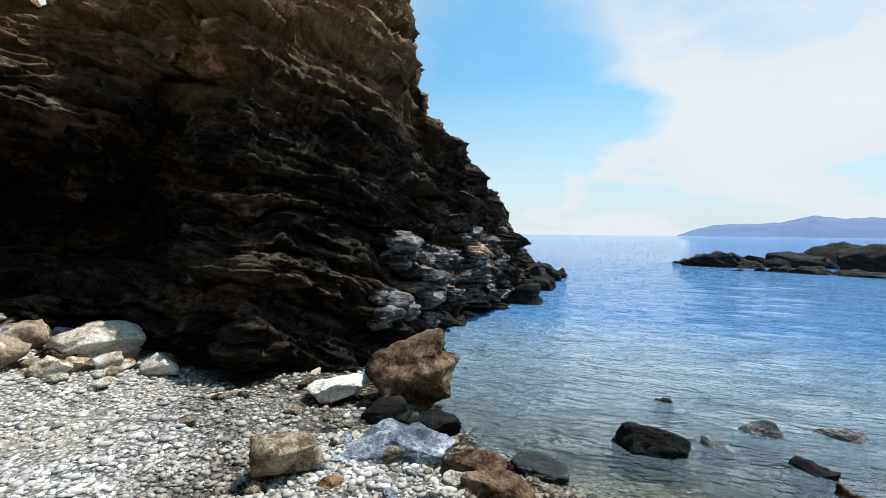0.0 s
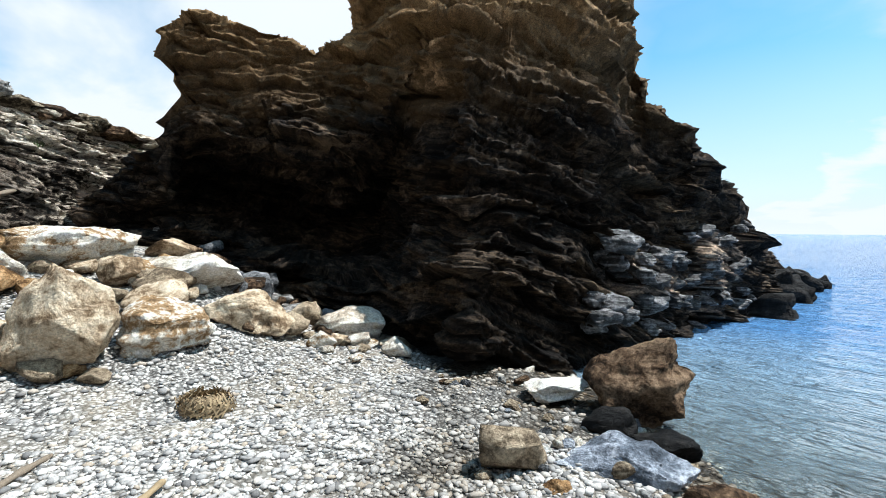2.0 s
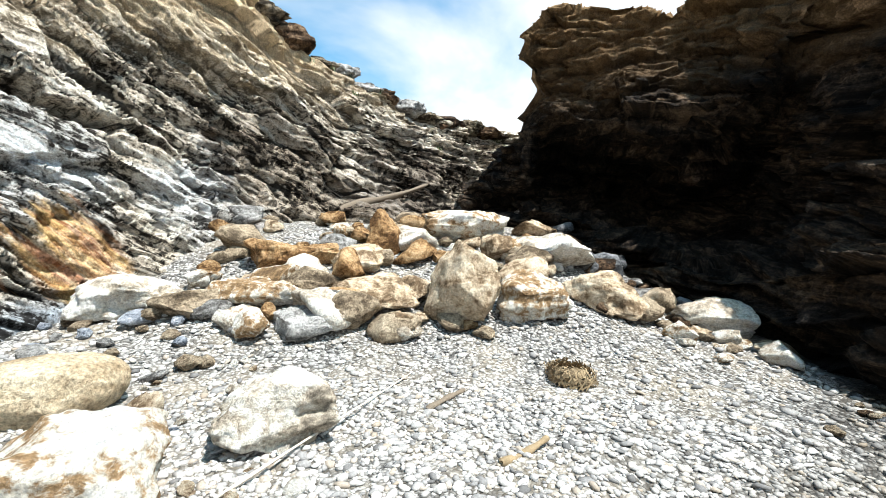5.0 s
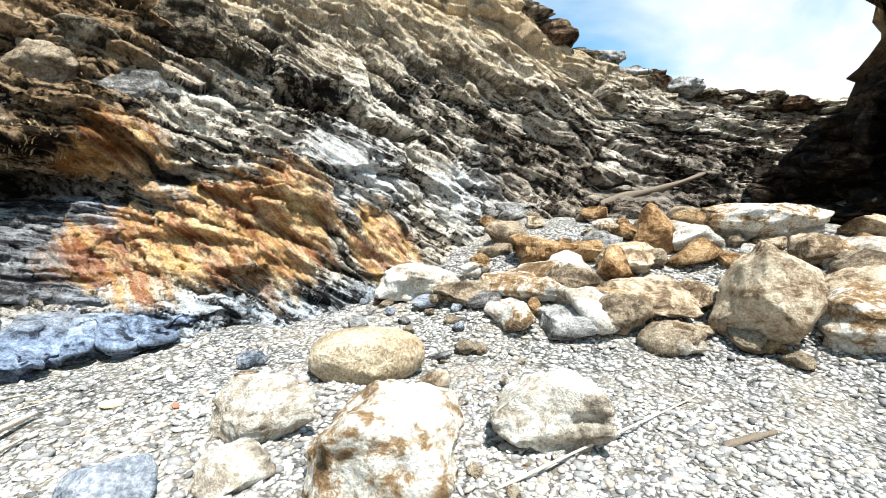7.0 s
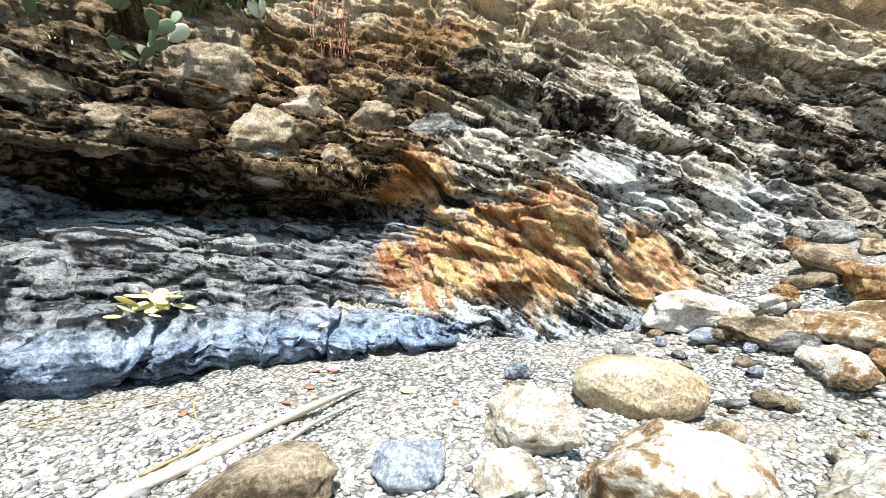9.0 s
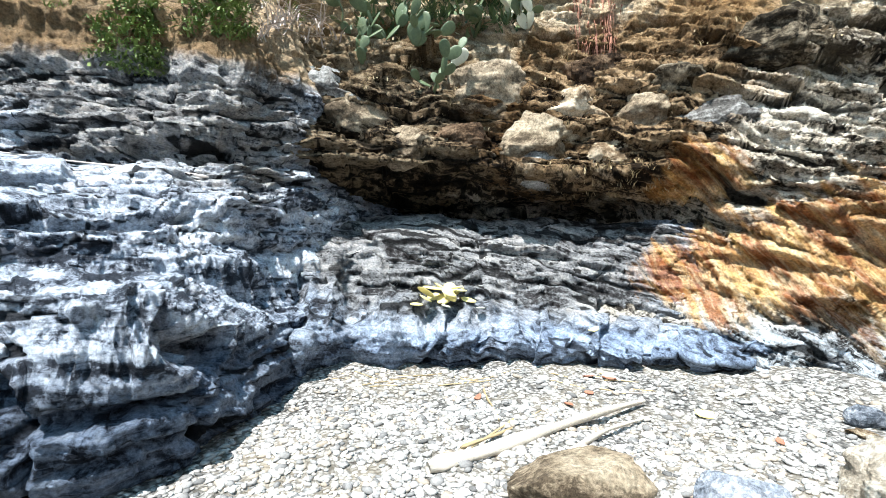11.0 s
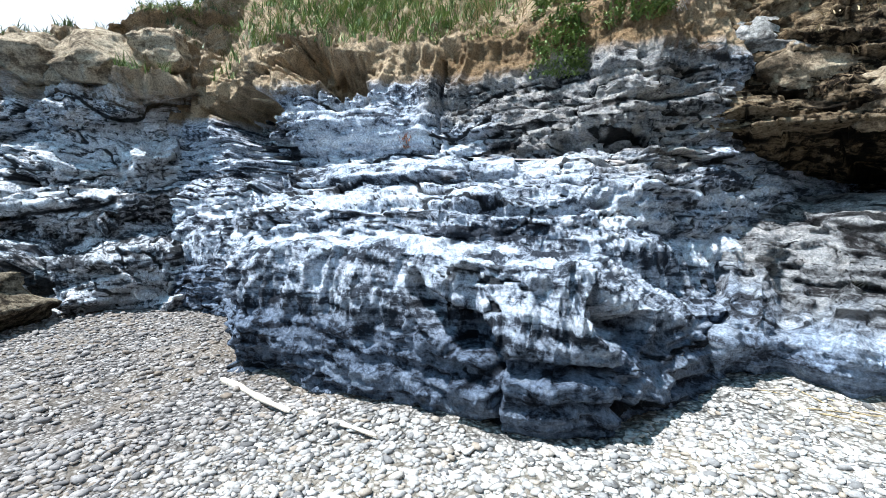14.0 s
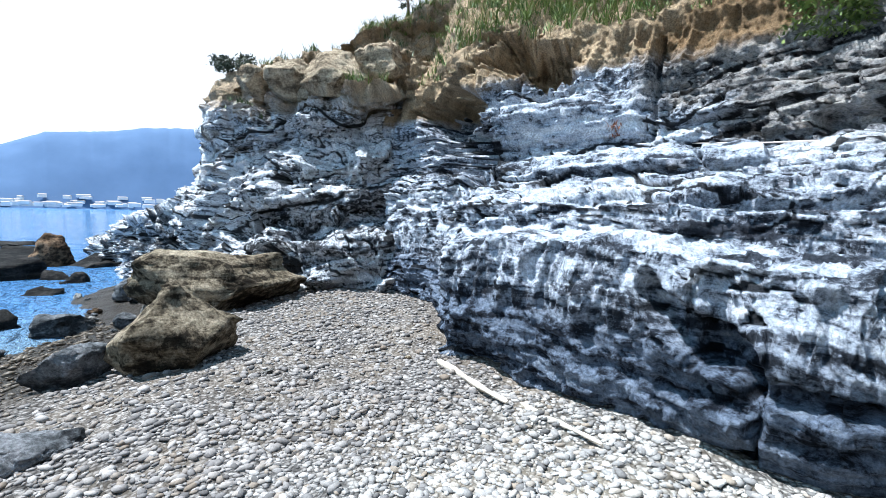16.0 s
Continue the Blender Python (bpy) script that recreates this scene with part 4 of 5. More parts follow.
# ---- boulders ----
def boulder(x, y, w, d, h, turn, kind, seed, label, rough=0.5, name="boulder", group="fallen boulders on the beach", z=None, detail=5, sink=0.12, peak=0.0):
    """An angular block: a ball cut by random planes, roughened, set into the ground."""
    rng = random.Random(seed * 7 + 1)
    bm = bmesh.new()
    bmesh.ops.create_icosphere(bm, subdivisions=detail if w > 0.6 else 4, radius=1.0)
    p = np.array([v.co for v in bm.verts])
    faces = [[v.index for v in f.verts] for f in bm.faces]
    bm.free()
    power = 2.5 if rough > 0.25 else 2.2
    p = p / ((np.abs(p) ** power).sum(1) ** (1 / power))[:, None]
    for _ in range(17 if rough > 0.25 else 5):
        nrm = np.array([rng.gauss(0, 1), rng.gauss(0, 1), rng.gauss(0, 0.8)])
        nrm /= np.linalg.norm(nrm)
        cut = rng.uniform(0.6, 0.97) if rough > 0.25 else rng.uniform(0.85, 0.98)
        over = np.maximum(p @ nrm - cut, 0)
        p = p - over[:, None] * nrm
    lo, hi = p.min(0), p.max(0)
    p = ((p - lo) / (hi - lo) - 0.5) * (w, d, h * (1 + sink))
    p[:, :2] *= 1 - peak * np.clip(p[:, 2:] / h + 0.5, 0, 1)
    size = (w * d * h) ** (1 / 3)
    s = seed * 13.7
    bump = 0.13 * rough * fbm(p / size + s, 1.5, 5, 0.55, seed) + 0.07 * rough * ridged(p / size + s, 2.6, 5, seed) + 0.06 * rough * np.floor(2.5 * value_noise(p / size * (0.6, 0.6, 3.0) + s, 2.0, seed))
    bump = bump + 0.1 * rough * facets(p / size + s, 3.0, seed)
    p = p * (1 + bump[:, None])
    p[:, 2] += h * (0.5 - 0.5 * sink)
    ob = new(name, mesh_of(name, p, faces, ROCK[kind]))
    base = float(ground_z(x, y)) if z is None else z
    ob.matrix_world = pose(x, y, base - 0.02, 0, 0, turn + rng.uniform(-12, 12))
    return tagged(ob, label, "boulder", group)


boulder(-5.52, 1.53, 1.22, 0.98, 0.95, 75, "buff", 1, "tall pointed buff sandstone boulder leaning on the scree", rough=0.5, peak=0.6)
boulder(-6.87, 3.20, 1.36, 1.09, 0.49, 65, "white", 2, "flat-topped white limestone block on the boulder pile", rough=0.75)
boulder(-7.88, 2.10, 1.42, 1.14, 0.49, 75, "patched", 3, "bleached white broken boulder on the scree", rough=0.75)
boulder(-10.21, 4.26, 1.39, 1.25, 0.59, 67, "grey", 4, "grey slabby boulder in the shade of the cliff", rough=0.75)
boulder(-7.36, 0.75, 0.59, 0.47, 0.65, 84, "orange", 5, "upright orange weathered boulder", rough=0.75, peak=0.4)
boulder(-6.87, -0.72, 0.80, 0.64, 0.41, 96, "orange", 6, "rusty orange angular boulder", rough=0.75)
boulder(-7.10, -0.12, 0.74, 0.59, 0.28, 91, "orange", 7, "small reddish boulder wedged in the pile", rough=0.75)
boulder(-6.78, 0.35, 0.73, 0.59, 0.37, 87, "buff", 8, "cream boulder in the middle of the pile", rough=0.75)
boulder(-5.97, 0.48, 1.01, 0.81, 0.36, 85, "buff", 9, "cream boulder with a dark undercut base", rough=0.75)
boulder(-5.33, 0.73, 0.44, 0.35, 0.28, 82, "buff", 10, "small rounded cream boulder on the shingle", rough=0.75)
boulder(-5.49, 2.34, 0.92, 0.73, 0.52, 67, "patched", 11, "low pale crumbling boulder beside the shingle", rough=0.75)
boulder(-5.70, 3.50, 1.03, 0.72, 0.53, 58, "buff", 12, "flat layered tan boulder", rough=0.75)
boulder(-5.93, 4.49, 0.48, 0.39, 0.35, 53, "tan", 13, "small rounded tan boulder", rough=0.75)
boulder(-5.44, 4.93, 0.95, 0.7, 0.5, 48, "white", 14, "white wedge-shaped boulder at the edge of the shingle", rough=0.75)
boulder(-5.20, 6.00, 0.78, 0.62, 0.57, 41, "brown", 15, "brown broken boulder below the dark cliff", rough=0.75)
boulder(-4.70, 6.33, 0.57, 0.46, 0.42, 37, "grey", 16, "small grey boulder in the shade of the cliff", rough=0.75)
boulder(-5.37, -0.24, 0.82, 0.58, 0.32, 93, "grey", 17, "grey ribbed boulder half buried in shingle", rough=0.75)
boulder(-5.97, -0.93, 1.20, 0.72, 0.34, 99, "patched", 18, "wide flat cream boulder among the rubble", rough=0.75)
boulder(-3.48, -0.32, 0.79, 0.56, 0.41, 95, "white", 19, "big bleached white boulder on the shingle", rough=0.75)
boulder(-4.01, -1.95, 1.03, 0.67, 0.43, 116, "oval", 20, "smooth oval tan boulder on the shingle", rough=0.15)
boulder(-2.61, -1.10, 0.83, 0.66, 0.52, 113, "patched", 21, "big white boulder with ochre patches", rough=0.75)
boulder(-2.83, -2.09, 0.69, 0.48, 0.38, 126, "white", 22, "low bleached boulder sunk in the shingle", rough=0.75)
boulder(-2.34, -1.84, 0.37, 0.29, 0.24, 128, "white", 23, "small bleached boulder by the ochre-patched one", rough=0.75)
boulder(-2.00, -2.32, 0.44, 0.35, 0.25, 139, "greyblue", 24, "blue-grey stone on the shingle", rough=0.3)
boulder(-1.31, -2.66, 0.75, 0.53, 0.27, 154, "tan", 25, "brown rounded boulder on the shingle", rough=0.3)
boulder(-6.12, -2.29, 1.07, 0.86, 0.42, 111, "white", 26, "pale broken boulder at the foot of the cliff", rough=0.75)
boulder(-5.80, -1.55, 0.70, 0.56, 0.29, 105, "tan", 27, "tan boulder at the foot of the cliff", rough=0.75)
boulder(-6.28, -0.85, 0.89, 0.71, 0.21, 98, "greyblue", 28, "flat blue-grey slab in the rubble", rough=0.75)
boulder(-5.48, -0.03, 0.63, 0.44, 0.42, 90, "grey", 29, "ribbed pale grey boulder with a dark cleft", rough=0.75)
boulder(-6.96, 2.42, 0.49, 0.44, 0.38, 71, "buff", 30, "pale boulder behind the pointed one", rough=0.75)
boulder(-1.29, 4.92, 0.92, 0.78, 0.8, 14, "brown", 31, "big rounded brown boulder at the water edge", rough=1.0, peak=0.2)
boulder(-2.08, 4.83, 0.64, 0.45, 0.25, 23, "white", 32, "flat pale slab beside the brown boulder", rough=0.75)
boulder(-1.71, 3.20, 0.51, 0.40, 0.34, 28, "tan", 33, "grey-brown boulder half sunk in the shingle", rough=0.4)
boulder(-1.35, 4.36, 0.44, 0.31, 0.21, 17, "dark", 34, "dark wet stone against the brown boulder", rough=0.75)
boulder(-1.06, 3.71, 0.87, 0.52, 0.25, 16, "greyblue", 35, "flat wet blue-grey rock at the waterline", rough=0.75)
boulder(-0.90, 4.23, 0.50, 0.30, 0.21, 12, "dark", 36, "flat dark rock at the waterline", rough=0.75)
boulder(-1.30, 3.08, 0.18, 0.14, 0.12, 23, "orange", 37, "small red-brown stone on the shingle", rough=0.75)
boulder(-0.40, 3.65, 0.62, 0.37, 0.22, 6, "brown", 38, "low brown rock awash at the waterline", rough=0.75)
boulder(0.98, 4.71, 0.72, 0.45, 0.47, -12, "dark", 39, "dark rock standing out of the shallow water", rough=0.75)
boulder(1.41, 6.01, 0.42, 0.24, 0.61, -13, "dark", 40, "small dark rock awash in the shallow water", rough=0.75)
# rocks added in place of sun glitter on the shallows, glints in their colour
boulder(2.19, 5.40, 0.6, 0.4, 0.6, -22, "glint", 41, "low rock with painted glitter in the shallow water", rough=0.75)
boulder(1.65, 4.92, 0.36, 0.25, 0.42, -19, "glint", 42, "small rock standing in for glitter on the shallow water", rough=0.75)
boulder(2.93, 5.40, 0.8, 0.45, 0.62, -28, "glint", 43, "low rock standing in for sun glitter in the shallow water", rough=0.75)
boulder(2.21, 4.59, 0.38, 0.2, 0.41, -26, "dark", 44, "pointed dark rock in the shallow water", rough=0.75)
boulder(2.32, 4.21, 0.36, 0.22, 0.36, -29, "brown", 45, "brown rock in the shallow water", rough=0.75)
# another low rock added for glitter, its glints painted
boulder(0.04, 4.08, 0.5, 0.36, 0.16, -1, "glint", 46, "low rock toned like sunlit ripples at the waterline", rough=0.75)
boulder(-0.23, 3.47, 0.55, 0.33, 0.19, 4, "brown", 47, "brown rock at the waterline", rough=0.75)
boulder(8.91, -1.47, 2.75, 1.86, 0.98, -99, "ochre", 48, "big brown layered boulder on the shingle", rough=0.8, peak=0.1)
boulder(5.83, -0.66, 1.75, 1.2, 0.88, -97, "ochre", 49, "brown pyramid-shaped boulder on the shingle", rough=0.62, peak=0.75)
boulder(4.28, 0.32, 0.64, 0.45, 0.26, -86, "darkgrey", 50, "flat dark grey rock in the shingle", rough=0.75)
boulder(5.97, 0.23, 0.74, 0.37, 0.40, -88, "darkgrey", 51, "flat grey slab lying on the beach", rough=0.75)
boulder(9.10, 0.62, 0.74, 0.44, 0.33, -86, "darkgrey", 52, "dark flat rock at the waterline", rough=0.75)
boulder(19.74, 1.96, 1.31, 1.05, 1.83, -84, "brown", 53, "brown rock among the reefs", rough=0.75)
boulder(11.17, -0.17, 0.49, 0.39, 0.42, -91, "darkgrey", 54, "small grey stone on the beach", rough=0.75)
boulder(8.57, -0.16, 0.29, 0.23, 0.21, -91, "darkgrey", 55, "small grey stone on the shingle", rough=0.75)


# ---- reef and far land ----
def reef_rock(az, r, w, h, seed, label="low dark reef rock standing out of the sea"):
    a = radians(az)
    return boulder(-r * math.sin(a), r * math.cos(a), w, w * 0.55, h + 0.75, az, "dark", seed, label, 1.2, "reef_rock", "dark reef rocks offshore", z=-1.1, detail=4)


for k, (az, r, w, h) in enumerate([(341.8, 34, 3.4, 1.0), (339.6, 35, 3.2, 0.7), (337.2, 36, 3.8, 0.75), (334.8, 37, 4.0, 0.9), (332.0, 38, 4.4, 1.7), (330.2, 37, 3.4, 1.1), (328.4, 36.5, 4.0, 1.4), (325, 36, 6, 1.3), (344.4, 36, 1.8, 0.35), (338.6, 33.5, 2.2, 0.4),
                                   (336.2, 31, 1.9, 0.28), (334.2, 31, 2.4, 0.5), (330.2, 31, 2.6, 0.42), (339.8, 30.5, 1.3, 0.2), (337.9, 31, 1.2, 0.2), (332.3, 32.5, 2.2, 0.35), (343.2, 35, 1.6, 0.5), (340.8, 36, 3.0, 0.6)]):
    reef_rock(az, r, w, h, 300 + k)
for k, (az, r, w, h) in enumerate([(0.8, 20, 2.2, 0.9), (359.5, 21, 1.7, 0.5), (1.9, 16.5, 2.0, 1.0), (3.2, 13.2, 1.5, 0.6), (358.2, 22.5, 0.9, 0.25)]):
    reef_rock(az, r, w, h, 330 + k, "low dark rock off the end of the sea stack")
for k, (az, r, w, h) in enumerate([(277.6, 17, 1.6, 0.55), (279.6, 16.5, 2.6, 0.5), (275.3, 16, 0.9, 0.25), (280.5, 22, 3.5, 0.4), (277.8, 26, 2.4, 0.25), (280, 31, 4.0, 0.25), (273.4, 15, 0.8, 0.2), (276, 13.4, 0.9, 0.2), (279.5, 10, 0.9, 0.22), (272.3, 19, 2.0, 0.3)]):
    reef_rock(az, r, w, h, 360 + k, "low brown reef rock beside the beach")


def hills(name, label, az0, az1, r, ridge, mat, seed):
    az = np.linspace(az0, az1, 240)
    top = ridge(az) + 2.5 * fbm(np.stack([az * 3, 0 * az, 0 * az], -1), 0.5, 4, seed=seed) * (r / 3000)
    rows = np.linspace(0, 1, 24)
    p = []
    for a, t in zip(np.radians(az), top):
        for k in rows:
            d = r * (1 + 0.22 * k)
            p.append((-d * math.sin(a), d * math.cos(a), -3 + (t + 3) * math.sin(k * math.pi / 2)))
    p = np.array(p)
    p[:, 2] += r * 0.003 * fbm(p, 14 / r, 3, seed=seed) * np.tile(np.sin(rows * math.pi), 240)
    return tagged(new(name, mesh_of(name, p, grid_faces(240, 24), mat)), label, "hills", kind="structure")


hills("backdrop_hills", "distant hills on the horizon, blue with painted haze", 310, 345.4, 3300, lambda az: curve(az, (310, 60), (325, 118), (328.5, 132), (331, 128), (333.5, 150), (336, 105), (339, 92), (342, 88), (344, 45), (345.4, -4)), HILL, 5)
hills("backdrop_mountain", "wooded mountain, blue with painted haze, behind the town across the bay", 255, 292, 1500, lambda az: curve(az, (255, 250), (262, 285), (266, 280), (269.2, 268), (272, 248), (276.8, 228), (279.8, 180), (285, 120), (292, 40)), HILL_NEAR, 6)


def town_house(az, r, z, w, h, turn):
    """A far house: walls and a low roof."""
    a = radians(az)
    house = new("house")
    house.matrix_world = pose(-r * math.sin(a), r * math.cos(a), z, 0, 0, az + turn)
    bm = bmesh.new()
    bmesh.ops.create_cube(bm, size=1, matrix=Matrix.Translation((0, 0, h / 2)) @ Matrix.Diagonal((w, 9, h, 1)))
    part_bm("wall", bm, PLASTER, house, smoothed=False)
    bm = bmesh.new()
    top = bmesh.ops.create_cube(bm, size=1, matrix=Matrix.Translation((0, 0, h + 0.8)) @ Matrix.Diagonal((w + 1, 10, 1.6, 1)))
    for v in top["verts"]:
        if v.co.z > h + 1:
            v.co.y *= 0.15
    part_bm("roof", bm, ROOF, house, smoothed=False)
    return tagged(house, "white rendered house of a far coastal town", "house", "houses of the far town")


rng = random.Random(4)
for k in range(90):
    az = 264 + 17.5 * (k + rng.random()) / 90
    d = rng.uniform(0, 1)
    town_house(az, 1440 + 130 * d, 3 + 42 * d * rng.random(), rng.uniform(10, 32), rng.uniform(5, 10), rng.uniform(-30, 30))


# ---- ways to lay things on the rock ----
from mathutils.bvhtree import BVHTree

ROCK_TREES = [BVHTree.FromPolygons([v.co[:] for v in o.data.vertices], [f.vertices[:] for f in o.data.polygons]) for o in list(scene.objects) if o.name in ("sea_stack", "cliff_slope", "rock_apron", "cliff_ledge", "headland", "ground")]


def cast(start, way):
    best = None
    for tree in ROCK_TREES:
        at, nrm, _, far = tree.ray_cast(Vector(start), Vector(way).normalized())
        if at is not None and (best is None or far < best[2]):
            best = (at, nrm, far)
    return best


def on_face(az, el):
    """The rock seen from the middle of the beach in a direction."""
    a = radians(az)
    while True:
        e = radians(el)
        found = cast((0, 0, 1.55), (-math.sin(a) * math.cos(e), math.cos(a) * math.cos(e), math.sin(e)))
        if found:
            return found[0]
        el -= 0.7


def on_top(x, y, high=20.0):
    return cast((x, y, high), (0, 0, -1))[0]


# ---- loose stones ----
def stone_mesh(name, seed, mat, flatness=0.65):
    rng = random.Random(seed)
    bm = bmesh.new()
    bmesh.ops.create_icosphere(bm, subdivisions=3, radius=0.5)
    p = np.array([v.co for v in bm.verts])
    faces = [[v.index for v in f.verts] for f in bm.faces]
    bm.free()
    for _ in range(11):
        nrm = np.array([rng.gauss(0, 1), rng.gauss(0, 1), rng.gauss(0, 1)])
        nrm /= np.linalg.norm(nrm)
        p = p - np.maximum(p @ nrm - rng.uniform(0.24, 0.42), 0)[:, None] * nrm
    p = p * (1.15, rng.uniform(0.75, 1.0), flatness) * (1 + 0.12 * fbm(p, 3.0, 4, seed=seed) + 0.1 * facets(p, 4.0, seed))[:, None]
    p[:, 2] -= p[:, 2].min() * 0.8
    return mesh_of(name, p, faces, mat)


STONES = {k: [stone_mesh("stone", 900 + 10 * i + j, ROCK[k], 0.5 + 0.12 * j) for j in range(3)] for i, k in enumerate(("white", "buff", "tan", "grey", "greyblue", "orange", "brown", "darkgrey", "patched"))}
STONE_WORDS = {"patched": "ochre-patched white", "white": "bleached white", "buff": "cream-coloured", "tan": "tan sandstone", "grey": "pale grey", "greyblue": "blue-grey", "orange": "rusty orange", "brown": "dark brown", "darkgrey": "dark grey"}


def stone(x, y, size, kind, rng, where, group):
    at = on_top(x, y, 3.0)
    if at.z > float(ground_z(x, y)) + 0.3:
        return None
    ob = new("stone", rng.choice(STONES[kind]))
    ob.matrix_world = pose(x, y, at.z - 0.03 * size, rng.uniform(-14, 14), rng.uniform(-14, 14), rng.uniform(0, 360)) @ Matrix.Scale(size, 4)
    return tagged(ob, f"{STONE_WORDS[kind]} broken stone lying {where}", "stone", group)


def scatter(count, az0, az1, r0, r1, size0, size1, kinds, where, group, seed):
    rng = random.Random(seed)
    for _ in range(count):
        az, r = radians(rng.uniform(az0, az1)), math.sqrt(rng.uniform(r0 * r0, r1 * r1))
        stone(-r * math.sin(az), r * math.cos(az), size0 * (size1 / size0) ** (rng.random() ** 1.6), rng.choice(kinds), rng, where, group)


scatter(100, 62, 104, 5.3, 8.8, 0.3, 0.85, ("buff", "tan", "patched", "orange", "buff", "grey", "tan", "white"), "among the fallen boulders", "stones of the boulder pile", 11)
scatter(42, 98, 118, 4.6, 6.8, 0.14, 0.5, ("white", "white", "greyblue", "grey", "tan"), "at the foot of the cliff", "stones of the boulder pile", 12)
scatter(34, 42, 70, 6.0, 7.3, 0.2, 0.6, ("white", "buff", "tan", "patched", "tan", "brown"), "among the fallen boulders", "stones of the boulder pile", 19)
scatter(80, 40, 66, 7.6, 9.4, 0.25, 0.75, ("darkgrey", "darkgrey", "grey", "brown"), "on the shaded scree", "stones of the shaded scree", 13)
scatter(34, 14, 40, 4.6, 6.4, 0.08, 0.3, ("white", "grey", "brown", "tan", "darkgrey"), "below the sea stack", "stones below the sea stack", 14)
scatter(40, 8, 32, 3.0, 4.6, 0.07, 0.22, ("white", "grey", "greyblue", "tan", "darkgrey"), "along the waterline", "stones along the waterline", 15)
scatter(44, 92, 130, 2.5, 4.9, 0.07, 0.3, ("white", "white", "buff", "greyblue"), "on the shingle", "stones on the shingle", 16)
scatter(16, 200, 262, 2.4, 6.5, 0.06, 0.12, ("white", "tan", "grey"), "on the shingle", "stones on the shingle", 17)
scatter(24, 266, 280, 6.5, 13.0, 0.1, 0.4, ("darkgrey", "darkgrey", "brown", "grey"), "along the far waterline", "stones along the waterline", 18)


# broken blocks along the skyline of the slope
for k, (az, r, w, h, kind) in enumerate([(95.6, 11.2, 1.0, 0.75, "brown"), (94.2, 11.5, 0.6, 0.45, "brown"), (91.8, 11.6, 0.7, 0.4, "ochre"), (89.5, 11.7, 0.6, 0.4, "grey"), (87, 11.9, 0.8, 0.35, "grey"), (84.5, 12.0, 0.6, 0.4, "brown"),
                                         (82, 12.2, 0.8, 0.4, "grey"), (79.5, 12.6, 0.7, 0.35, "ochre"), (77, 12.9, 0.8, 0.45, "brown"), (74.5, 13.3, 0.7, 0.4, "ochre"), (72, 13.6, 0.9, 0.35, "brown"), (98, 10.9, 0.9, 0.6, "ochre")]):
    a = radians(az)
    x, y = -r * math.sin(a), r * math.cos(a)
    boulder(x, y, w * 1.3, w * 0.9, h * 0.9, az, kind, 500 + k, "broken rock block on the skyline of the cliff", 1.2, group="blocks on the skyline", z=on_top(x, y).z - 0.45 * h)


# blocks standing out of the brown cliff above the shelf
for k, (az, el, w, kind) in enumerate([(161.6, 17.5, 1.0, "tan"), (181, 17.0, 0.8, "grey"), (176.5, 14.5, 0.8, "tan"), (171.5, 11.5, 0.7, "tan"), (165.5, 12.0, 0.6, "brown"), (157.5, 12.5, 0.8, "tan"), (153.5, 15.0, 0.7, "buff"), (157.8, 9.5, 0.7, "grey"),
                                       (149, 9.5, 0.6, "buff"), (146.5, 13.5, 0.7, "tan"), (151, 18.5, 0.8, "brown"), (143, 17.0, 0.8, "ochre"), (139, 12.5, 0.7, "grey"), (134, 19.5, 0.9, "ochre")]):
    at = on_face(az, el)
    a = radians(az)
    boulder(at.x - 0.22 * w * math.sin(a), at.y + 0.22 * w * math.cos(a), w * 1.4, w * 1.0, w * 0.75, az, kind, 540 + k, "angular block standing out of the cliff face", 1.0, group="blocks in the cliff face", z=at.z - 0.4 * w)


# big rounded brown blocks on the brow of the headland
for k, (az, r, z, w, h) in enumerate([(257.3, 12.0, 4.25, 0.9, 0.6), (253.4, 11.8, 4.25, 1.25, 0.8), (248.6, 11.5, 4.2, 1.7, 1.05), (243.6, 11.3, 4.6, 1.3, 0.85), (251.0, 11.7, 4.1, 0.8, 0.6)]):
    a = radians(az)
    boulder(-r * math.sin(a), r * math.cos(a), w, w * 0.8, h, az, "tan", 590 + k, "big rounded brown sandstone block on the headland", 0.8, group="blocks on the headland", z=z, peak=0.3)


# small slabs added low on the end of the sea stack, toned like sunlit ledges
rng = random.Random(77)
for k in range(54):
    az, el = 19.0 - 14.5 * (k % 18) / 17.0 + rng.uniform(-0.6, 0.6), (-9.5, -6.0, -2.5)[k // 18] + rng.uniform(-1.8, 1.8) + 0.1 * (k % 18)
    at, a, w = on_face(az, el), radians(az), rng.uniform(0.3, 0.62)
    boulder(at.x - 0.2 * w * math.sin(a), at.y + 0.2 * w * math.cos(a), w, w * 0.75, w * rng.uniform(0.35, 0.65), az + rng.uniform(-30, 30), "glint", 620 + k, "small dark broken ledge with glints painted in its colour", 1.3, "rock_ledge", "ledges on the foot of the sea stack", z=at.z - 0.12, detail=4)


